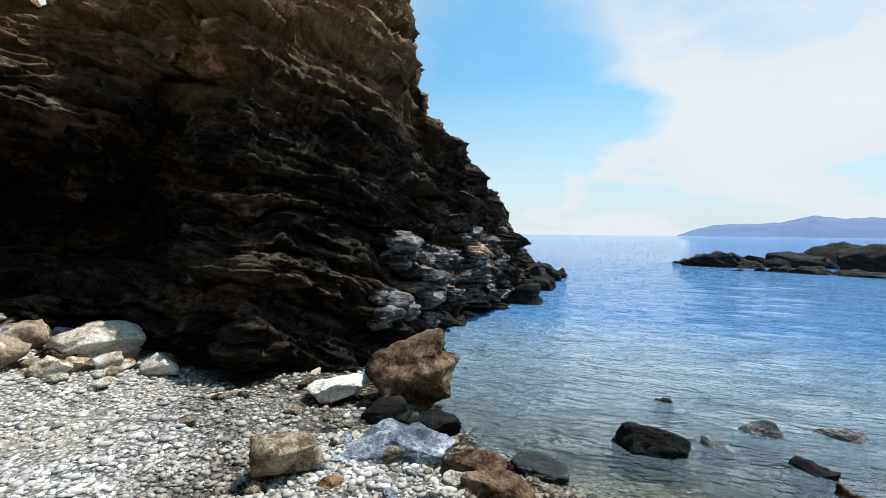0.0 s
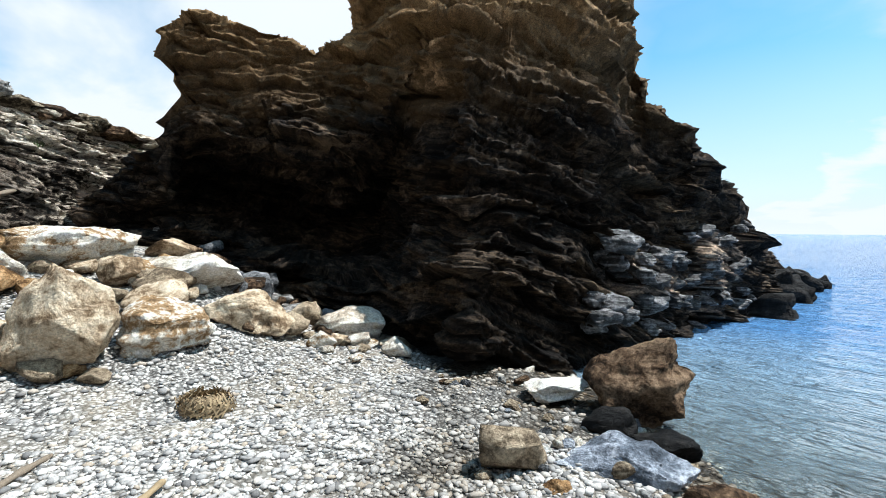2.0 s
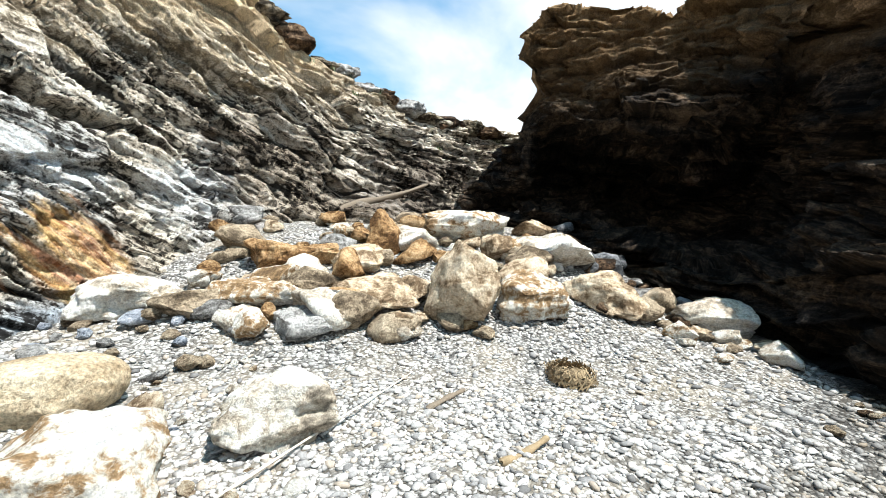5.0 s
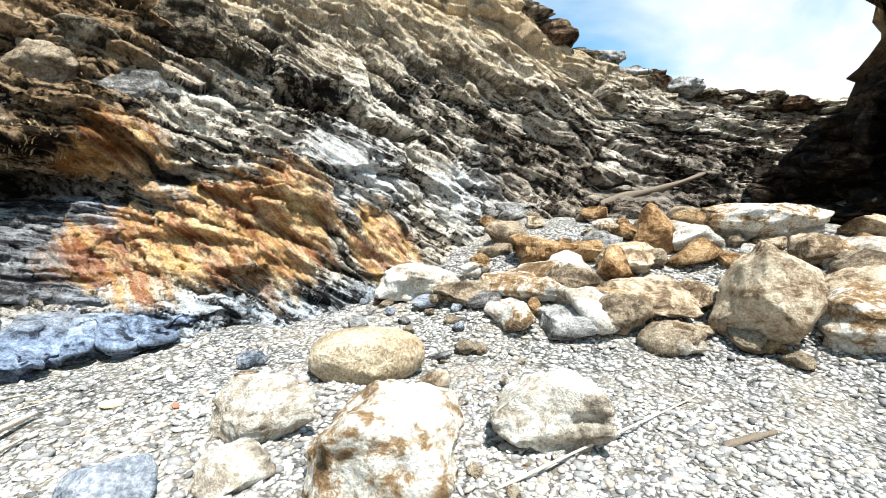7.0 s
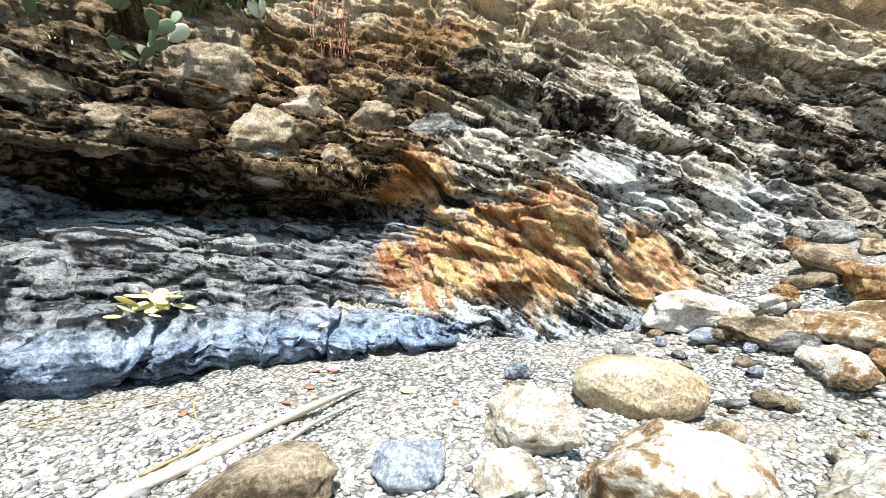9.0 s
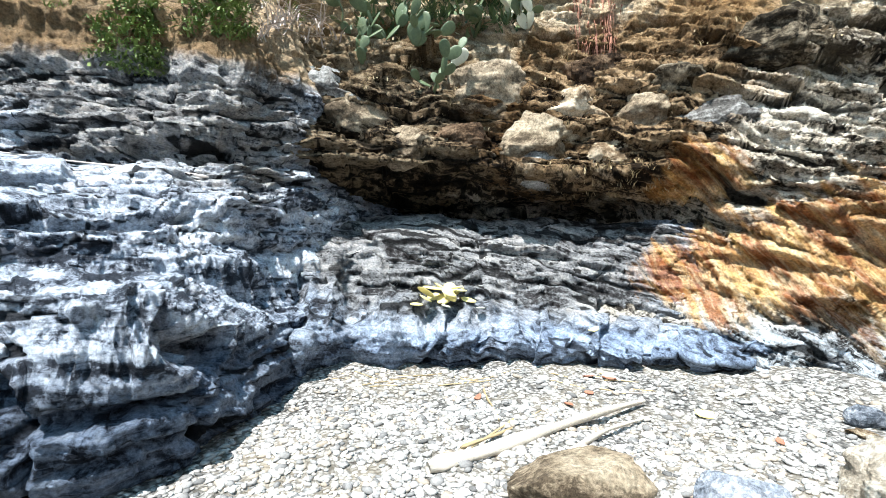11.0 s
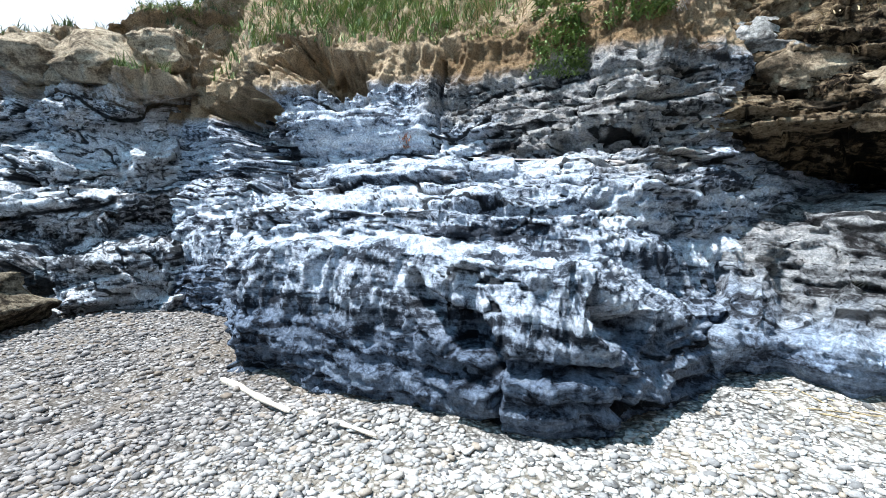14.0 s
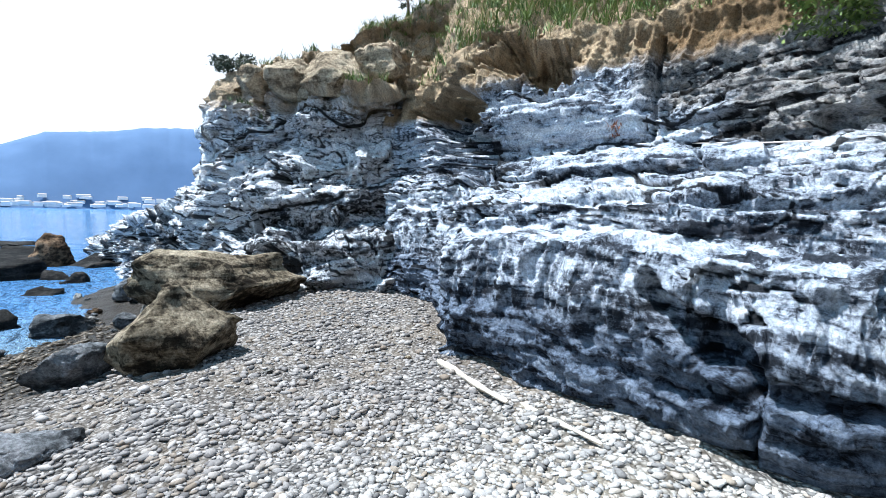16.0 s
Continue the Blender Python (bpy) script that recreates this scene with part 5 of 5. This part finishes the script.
# ---- driftwood, canes, sticks ----
def stick(name, label, ax, ay, bx, by, thick, mat, category="driftwood", bend=0.03, lift=0.0, seed=1, group="", ends=None):
    rng = random.Random(seed)
    a, b = ends or (on_top(ax, ay, 3.0), on_top(bx, by, 3.0))
    a, b = Vector(a) + Vector((0, 0, thick * 0.8 + lift)), Vector(b) + Vector((0, 0, thick * 0.8 + lift))
    length, side = (b - a).length, (b - a).cross(Vector((0, 0, 1))).normalized()
    rows, ring = 26, 9
    p = []
    for i in range(rows):
        k = i / (rows - 1)
        c = (b - a) * k + side * bend * math.sin(k * 3.1 + seed) + Vector((0, 0, bend * 0.4 * math.sin(k * 5 + seed * 2)))
        w = thick * (1.0 - 0.55 * k) * (1 + 0.18 * math.sin(k * 17 + seed)) * (0.55 if i in (0, rows - 1) else 1)
        for j in range(ring):
            t = 2 * math.pi * j / ring
            wob = 1 + 0.16 * math.sin(3 * t + 4 * k + seed)
            p.append(c + (side * math.cos(t) + Vector((0, 0, 1)) * math.sin(t)) * w * wob)
    faces = [[i * ring + j, (i + 1) * ring + j, (i + 1) * ring + (j + 1) % ring, i * ring + (j + 1) % ring] for i in range(rows - 1) for j in range(ring)]
    faces += [list(range(ring))[::-1], list(range((rows - 1) * ring, rows * ring))]
    ob = new(name, mesh_of(name, [q[:] for q in p], faces, mat))
    ob.location = a
    return tagged(ob, label, category, group)


stick("driftwood", "long bleached driftwood pole on the shingle", -0.55, -3.1, -2.55, -3.78, 0.05, WOOD, seed=2)
stick("driftwood", "thin grey driftwood branch beside the long pole", -1.5, -3.15, -2.48, -3.63, 0.022, WOOD, seed=3)
stick("driftwood", "bleached driftwood plank against the grey outcrop", 4.12, -2.72, 2.95, -2.62, 0.04, WOOD, seed=4)
stick("driftwood", "bleached stick along the foot of the outcrop", 2.9, -2.66, 2.2, -2.74, 0.025, WOOD, seed=5)
stick("cane", "thin dry cane lying across the pebbles", -2.77, -0.54, -4.51, 0.74, 0.011, WOOD, "cane", 0.02, seed=6)
stick("cane", "thin brown reed stalk on the shingle", -0.8, -3.3, -1.6, -3.75, 0.012, DRYGRASS, "cane", seed=7)
stick("cane", "short upright-lying reed on the shingle", -1.35, -4.4, -1.16, -3.62, 0.01, DRYGRASS, "cane", seed=8)
stick("cane", "brown reed stalk on the shingle", -1.55, -3.85, -0.81, -3.27, 0.011, DRYGRASS, "cane", seed=9)
stick("log", "weathered dark log lying up the slope", 0, 0, 0, 0, 0.09, DARKWOOD, "log", 0.1, 0.1, 10, ends=(on_face(89.5, -0.8), on_face(79.5, 2.6)))
stick("driftwood", "curled brown driftwood root on the pebbles", -2.89, 1.1, -3.14, 1.41, 0.035, WEED, "driftwood", 0.06, seed=11)
stick("driftwood", "flat grey splinter of wood on the pebbles", -3.7, 0.75, -4.0, 1.1, 0.03, DARKWOOD, seed=12)
stick("pole", "long thin pale pole lying on the rock ledge", 0, 0, 0, 0, 0.016, TWIG, "pole", 0.02, 0.02, 13, ends=(on_face(193, 6.0), on_face(210, 7.2)))
rng = random.Random(21)
for k in range(34):
    az, r = radians(rng.uniform(146, 181)), rng.uniform(4.75, 5.1)
    x, y, t = -r * math.sin(az), r * math.cos(az), az + rng.uniform(-0.5, 0.5)
    half = rng.uniform(0.08, 0.3)
    stick("twig", "short dry brown twig in the wrack line", x - half * math.cos(t), y - half * math.sin(t), x + half * math.cos(t), y + half * math.sin(t), rng.uniform(0.004, 0.008), DRYGRASS if k % 3 else TWIG, "twig", 0.01, seed=50 + k, group="twigs of the wrack line")


# ---- plants ----
def blades(name, label, category, roots, height, width, lean, mat, seed, per=14, drop=0.0):
    """Tufts of narrow leaves, three quads each, as one growth."""
    rng = np.random.default_rng(seed)
    roots = np.asarray([r[:] for r in roots])
    base = np.repeat(roots, per, 0) + rng.normal(0, 0.045, (len(roots) * per, 3)) * (1, 1, 0.3)
    m = len(base)
    t = rng.uniform(0, 2 * np.pi, m)
    out = np.stack([np.cos(t), np.sin(t), 0 * t], -1)
    side = np.stack([-np.sin(t), np.cos(t), 0 * t], -1)
    h = height * rng.uniform(0.45, 1.2, m)
    w = width * rng.uniform(0.6, 1.3, m)
    pts = []
    for k in (0, 0.4, 0.75, 1.0):
        c = base + out * (lean * h * k ** 1.8)[:, None] + np.array([0, 0, 1.0]) * (h * (k - drop * k * k * 2))[:, None]
        wk = (w * (1 - 0.9 * k ** 1.5))[:, None]
        pts += [c - side * wk, c + side * wk]
    p = np.stack(pts, 1).reshape(-1, 3)
    o = np.arange(m)[:, None] * 8
    faces = np.concatenate([o + q for q in ([0, 1, 3, 2], [2, 3, 5, 4], [4, 5, 7, 6])])
    ob = new(name, mesh_of(name, p, faces, mat))
    return tagged(ob, label, category, kind="stuff")


def tops(count, az0, az1, r0, r1, seed, least=0.0):
    rng = random.Random(seed)
    found = []
    while len(found) < count:
        az, r = radians(rng.uniform(az0, az1)), rng.uniform(r0, r1)
        p = on_top(-r * math.sin(az), r * math.cos(az))
        found.append(p)
    return [p for p in found if p.z > least]


def faces_at(count, az0, az1, el0, el1, seed):
    rng = random.Random(seed)
    return [on_face(rng.uniform(az0, az1), rng.uniform(el0, el1)) for _ in range(count)]


blades("grass", "green grass hanging over the earth bank", "grass", tops(1300, 183, 252, 7.6, 11.0, 1, 4.3), 0.24, 0.01, 0.8, GRASS, 2, 12)
blades("grass", "green tufts along the lip of the earth bank", "grass", faces_at(260, 205, 246, 19.5, 26, 3), 0.22, 0.008, 0.9, GRASS, 4, 12, 0.3)
blades("dry_grass", "straw-coloured dry grass on the earth bank", "grass", tops(420, 180, 255, 7.4, 10.5, 5, 4.0), 0.24, 0.007, 0.8, DRYGRASS, 6, 10)
blades("vines", "green creeper hanging down the rock", "creeper", faces_at(120, 197.5, 202.5, 15.5, 25, 7) + faces_at(70, 189.5, 195, 20, 25, 8), 0.2, 0.013, 0.9, GRASS, 9, 14, 0.5)
blades("dry_grass", "yellow-brown tufts growing on the stained rock", "grass", faces_at(40, 143, 156, 4.5, 8.5, 10) + faces_at(70, 128, 178, 12, 24, 11), 0.13, 0.007, 0.9, DRYGRASS, 12, 10, 0.2)
blades("dry_roots", "red-brown dry roots hanging from the cliff", "roots", faces_at(36, 148.5, 153, 20, 26.5, 13), 0.45, 0.008, 0.25, RED_LEAF, 14, 9, 1.0)
blades("dead_stems", "pale dead stems sprawling over the rock", "dead stems", faces_at(26, 180, 188.5, 20.5, 27, 15), 0.7, 0.013, 0.85, TWIG, 16, 8, 0.4)
blades("bush", "dark green leafy scrub under the cliff top", "shrub", faces_at(150, 158, 178, 22.5, 27, 17), 0.14, 0.03, 0.9, LEAF, 18, 8)
blades("red_leaves", "small red-leaved plant in a rock crack", "plant", faces_at(8, 216.6, 218.4, 8.2, 9.6, 19), 0.1, 0.012, 0.8, RED_LEAF, 20, 10)


def pad_mesh(name, mat, seed):
    bm = bmesh.new()
    bmesh.ops.create_icosphere(bm, subdivisions=3, radius=1.0)
    for v in bm.verts:
        k = (v.co.z + 1) / 2
        v.co.x *= 0.33 * (0.72 + 0.42 * k)
        v.co.y *= 0.055 + 0.012 * math.sin(5 * v.co.x + seed)
        v.co.z = (v.co.z + 1) * 0.5
    me = bpy.data.meshes.new(name)
    bm.to_mesh(me)
    bm.free()
    me.materials.append(mat)
    me.polygons.foreach_set("use_smooth", np.ones(len(me.polygons), bool))
    return me


PADS = {k: pad_mesh("pad", m, i) for i, (k, m) in enumerate((("green", CACTUS), ("pale", CACTUS_PALE), ("yellow", CACTUS_YELLOW)))}


def prickly_pear(at, size, kinds, seed, label, count=9, lying=False):
    """Flat pads growing out of one another."""
    rng = random.Random(seed)
    plant = new("prickly_pear")
    plant.location = at
    frames = [Matrix.Identity(4)]
    for k in range(count):
        root = frames[0] if k < 3 else rng.choice(frames[1:])
        turn = Euler((radians(rng.uniform(-50, 50)), radians(rng.uniform(-55, 55)), radians(rng.uniform(0, 180)))).to_matrix().to_4x4()
        if lying:
            root, turn = Matrix.Translation((rng.uniform(-0.32, 0.32), rng.uniform(-0.2, 0.2), 0.012 * k)), Euler((radians(rng.uniform(45, 88)), radians(rng.uniform(-30, 30)), radians(rng.uniform(0, 360)))).to_matrix().to_4x4() @ Matrix.Rotation(rng.uniform(-0.3, 0.3), 4, "Z")
        m = root @ turn
        s = size * rng.uniform(0.75, 1.15)
        ob = part("pad", PADS[rng.choice(kinds)], plant)
        ob.matrix_basis = m @ Matrix.Scale(s, 4)
        frames.append(m @ Matrix.Translation((0, 0, s * 0.9)))
    return tagged(plant, label, "cactus", "prickly pears on the cliff")


for k, (az, el, size, kinds) in enumerate([(174.5, 24.0, 0.3, ("green",)), (171, 23.5, 0.28, ("green",)), (166.7, 21.6, 0.3, ("green", "pale")), (160.4, 25.5, 0.28, ("pale", "green")), (168.8, 18.5, 0.22, ("green",)),
                                           (177.3, 21.4, 0.24, ("green",)), (164, 24.5, 0.28, ("green",)), (178.5, 24.5, 0.26, ("green",)), (158, 25, 0.26, ("green", "pale"))]):
    prickly_pear(on_face(az, el - 2.0), size, kinds, 70 + k, "green prickly pear with some bleached pads on the cliff", 14)
prickly_pear(on_face(168, -7.4), 0.24, ("yellow",), 90, "fallen yellowed prickly pear pads on the rock shelf", 15, True)
prickly_pear(on_face(166.2, -7.8), 0.2, ("yellow", "pale"), 91, "yellowing prickly pear pads lying on the rock shelf", 7, True)


def leaf_scrap(x, y, size, mat, seed):
    rng = random.Random(seed)
    bm = bmesh.new()
    bmesh.ops.create_circle(bm, cap_ends=True, segments=10, radius=0.5)
    for v in bm.verts:
        v.co.y *= 0.55 + 0.25 * v.co.x
        v.co.z = 0.25 * v.co.x * v.co.x + 0.06 * math.sin(9 * v.co.y + seed)
    bmesh.ops.solidify(bm, geom=bm.faces[:], thickness=0.06)
    me = bpy.data.meshes.new("leaf")
    bm.to_mesh(me)
    bm.free()
    me.materials.append(mat)
    ob = new("fallen_leaf", me)
    ob.matrix_world = pose(x, y, on_top(x, y, 3).z + 0.02, rng.uniform(-10, 10), rng.uniform(-10, 10), rng.uniform(0, 360)) @ Matrix.Scale(size, 4)
    return tagged(ob, "yellow-green fallen cactus leaf on the shingle" if mat is CACTUS_YELLOW else "curled red-brown dry leaf on the shingle", "leaf", "fallen leaves")


for k, (x, y, s, mat) in enumerate([(-2.87, -3.5, 0.17, CACTUS_YELLOW), (-2.6, -4.5, 0.13, CACTUS_YELLOW), (-2.75, -4.95, 0.15, CACTUS_YELLOW), (-2.55, -4.34, 0.14, RED_LEAF), (-2.4, -4.45, 0.12, RED_LEAF), (-1.9, -3.9, 0.1, RED_LEAF),
                                    (-2.2, -4.1, 0.09, RED_LEAF), (-2.9, -2.9, 0.09, RED_LEAF), (-1.2, -4.2, 0.1, RED_LEAF)]):
    leaf_scrap(x, y, s, mat, k)


def seaweed_ball(x, y, w, seed):
    """A matted clump of dry seaweed fibres."""
    rng = np.random.default_rng(seed)
    m = 900
    d = rng.normal(0, 1, (m, 3))
    d /= np.linalg.norm(d, axis=1, keepdims=True)
    c = d * rng.uniform(0.55, 1.0, (m, 1)) * (w / 2, w * 0.36, w * 0.08) + (0, 0, w * 0.05)
    along = np.cross(d, rng.normal(0, 1, (m, 3)))
    along /= np.linalg.norm(along, axis=1, keepdims=True)
    across = np.cross(d, along)
    l, t = w * rng.uniform(0.05, 0.14, (m, 1)), w * 0.012
    p = np.stack([c - along * l - across * t, c - along * l + across * t, c + along * l + across * t, c + along * l - across * t], 1).reshape(-1, 3)
    p[:, 2] = np.maximum(p[:, 2], -0.01)
    ob = new("seaweed_clump", mesh_of("seaweed_clump", p, (np.arange(m)[:, None] * 4 + [0, 1, 2, 3]), WEED))
    ob.location = (x, y, float(ground_z(x, y)) + 0.02)
    return tagged(ob, "matted clump of brown dried seaweed on pebbles", "seaweed")


seaweed_ball(-4.2, 2.2, 0.64, 3)


def small_tree(at, height, spread, seed, label, wind=0.6):
    """A wind-bent pine: tapered trunk, limbs, needle clumps."""
    rng = random.Random(seed)
    tree = new("pine_tree")
    tree.location = at
    bm = bmesh.new()
    limbs = []
    for k in range(9):
        t = k / 8
        limbs.append((Vector((wind * height * 0.5 * t * t, 0, height * t)), 0.05 * height * (1 - 0.8 * t)))
    def tube(chain):
        rings = []
        for c, w in chain:
            rings.append([bm.verts.new(c + Vector((math.cos(a) * w, math.sin(a) * w, 0))) for a in [k * math.pi / 3 for k in range(6)]])
        for r0, r1 in zip(rings, rings[1:]):
            for k in range(6):
                bm.faces.new((r0[k], r0[(k + 1) % 6], r1[(k + 1) % 6], r1[k]))
    tube(limbs)
    ends = []
    for k in range(11):
        c, w = limbs[3 + k % 6]
        a = rng.uniform(0, 2 * math.pi)
        e = c + Vector((math.cos(a) * spread * rng.uniform(0.4, 1) + wind * spread * 0.6, math.sin(a) * spread * 0.6, height * rng.uniform(0.05, 0.28)))
        tube([(c, w * 0.5), ((c + e) / 2, w * 0.35), (e, w * 0.15)])
        ends.append(e), ends.append((c + e) / 2)
    part_bm("trunk", bm, DARKWOOD, tree)
    gen = np.random.default_rng(seed)
    pts = np.repeat(np.array([e[:] for e in ends]), 34, 0)
    m = len(pts)
    c = pts + gen.normal(0, 1, (m, 3)) * (spread * 0.14, spread * 0.14, spread * 0.05)
    u, v = gen.normal(0, 1, (m, 3)), gen.normal(0, 1, (m, 3))
    u, v = u / np.linalg.norm(u, axis=1, keepdims=True) * spread * 0.09, v / np.linalg.norm(v, axis=1, keepdims=True) * spread * 0.025
    p = np.stack([c - u - v, c + u - v, c + u + v, c - u + v], 1).reshape(-1, 3)
    part("crown", mesh_of("crown", p, np.arange(m)[:, None] * 4 + [0, 1, 2, 3], PINE), tree)
    return tagged(tree, label, "tree")


def brow(az, r):
    a = radians(az)
    return on_top(-r * math.sin(a), r * math.cos(a))


def skyline(az):
    """The ground point that stands highest against the sky in a direction."""
    return max((brow(az, 9.5 + 0.2 * k) for k in range(24)), key=lambda p: (p.z - 1.55) / math.hypot(p.x, p.y))


small_tree(skyline(259.0), 0.6, 0.7, 1, "small wind-bent pine on the edge of the headland", 0.9)
small_tree(skyline(240.4), 0.9, 0.45, 2, "dark shrubby tree on top of the bank", 0.1)
blades("scrub", "low dark scrub along the cliff top", "shrub", tops(160, 238, 262, 11.8, 13.5, 31, 3.5), 0.16, 0.012, 0.8, LEAF, 32, 10)
blades("scrub", "low scrub along the top of the slope", "shrub", tops(60, 70, 96, 11.0, 14.0, 33, 3.0), 0.12, 0.012, 0.8, LEAF, 34, 8)


# ---- pebbles of the beach ----
def pebble_shapes():
    bm = bmesh.new()
    bmesh.ops.create_icosphere(bm, subdivisions=1, radius=1.0)
    p = np.array([v.co for v in bm.verts])
    f = np.array([[v.index for v in q.verts] for q in bm.faces])
    bm.free()
    return p, f


def beach_spots(count, r0, r1, seed):
    """Places on the open shingle, clear of the rock faces."""
    gen = np.random.default_rng(seed)
    az = gen.uniform(0, 2 * np.pi, count * 2)
    r = np.sqrt(gen.uniform(r0 ** 2, r1 ** 2, count * 2))
    x, y = -r * np.sin(az), r * np.cos(az)
    deg = np.degrees(az)
    edge = np.interp(deg, [0, 12, 20, 34, 48, 64, 86, 103, 120, 139, 158, 178, 187, 194, 206, 219, 228, 236, 240, 253, 266, 280, 360],
                     [4.2, 5.5, 6.6, 5.9, 7.4, 8.6, 8.6, 7.6, 6.4, 5.6, 5.15, 5.2, 4.4, 3.5, 3.4, 3.9, 4.5, 5.6, 9.4, 9.4, 11, 9, 4])
    keep = (r < edge) & (ground_z(x, y) > -0.5)
    return np.stack([x, y], -1)[keep][:count], gen


def build_pebbles(count, r0, r1, s0, s1, seed):
    spots, gen = beach_spots(count, r0, r1, seed)
    m = len(spots)
    base, f = pebble_shapes()
    size = s0 * (s1 / s0) ** (gen.random(m) ** 1.6)
    scale = size[:, None] * np.stack([gen.uniform(0.9, 1.5, m), gen.uniform(0.6, 1.0, m), gen.uniform(0.3, 0.62, m)], -1)
    p = base[None] * (1 + gen.uniform(-0.22, 0.22, (m, len(base), 1))) * scale[:, None]
    tilt, turn = gen.normal(0, 0.28, m), gen.uniform(0, 2 * np.pi, m)
    y, z = p[..., 1] * np.cos(tilt)[:, None] - p[..., 2] * np.sin(tilt)[:, None], p[..., 1] * np.sin(tilt)[:, None] + p[..., 2] * np.cos(tilt)[:, None]
    x, y = p[..., 0] * np.cos(turn)[:, None] - y * np.sin(turn)[:, None], p[..., 0] * np.sin(turn)[:, None] + y * np.cos(turn)[:, None]
    flat = np.stack([spots[:, 0], spots[:, 1], 0 * spots[:, 0]], -1)
    h = ground_z(spots[:, 0], spots[:, 1]) + 0.05 * fbm(flat, 0.9, 3) + 0.018 * fbm(flat, 5.0, 2, seed=9) + 0.25 * scale[:, 2]
    verts = np.stack([x + spots[:, :1], y + spots[:, 1:], z + h[:, None]], -1).reshape(-1, 3)
    faces = (np.arange(m)[:, None, None] * len(base) + f[None]).reshape(-1, 3)
    ob = new("pebbles", mesh_of("pebbles", verts, faces, PEBBLE))
    return tagged(ob, "grey, white and tan pebbles covering the beach", "pebbles", kind="stuff")


build_pebbles(32000, 1.7, 4.3, 0.016, 0.042, 5)
build_pebbles(17000, 4.3, 9.5, 0.02, 0.052, 6)

# larger pebbles near the path, each on its own
PEBBLE_MESHES = []
for k in range(6):
    p, f = pebble_shapes()
    q = p * (1 + 0.2 * value_noise(p + 7 * k, 1.3, k))[:, None] * (1.25, 0.85 + 0.05 * k, 0.5)
    PEBBLE_MESHES.append(mesh_of("pebble", q, f, PEBBLE))
spots, gen = beach_spots(290, 1.9, 4.2, 8)
for x, y in spots:
    ob = part("pebble", PEBBLE_MESHES[int(gen.integers(6))], ground)
    s = 0.026 * 1.9 ** float(gen.random() ** 2)
    at = cast((x, y, 2.0), (0, 0, -1))[0]
    ob.matrix_basis = pose(x, y, at.z + 0.2 * s, float(gen.normal(0, 12)), float(gen.normal(0, 12)), float(gen.uniform(0, 360))) @ Matrix.Scale(s, 4)
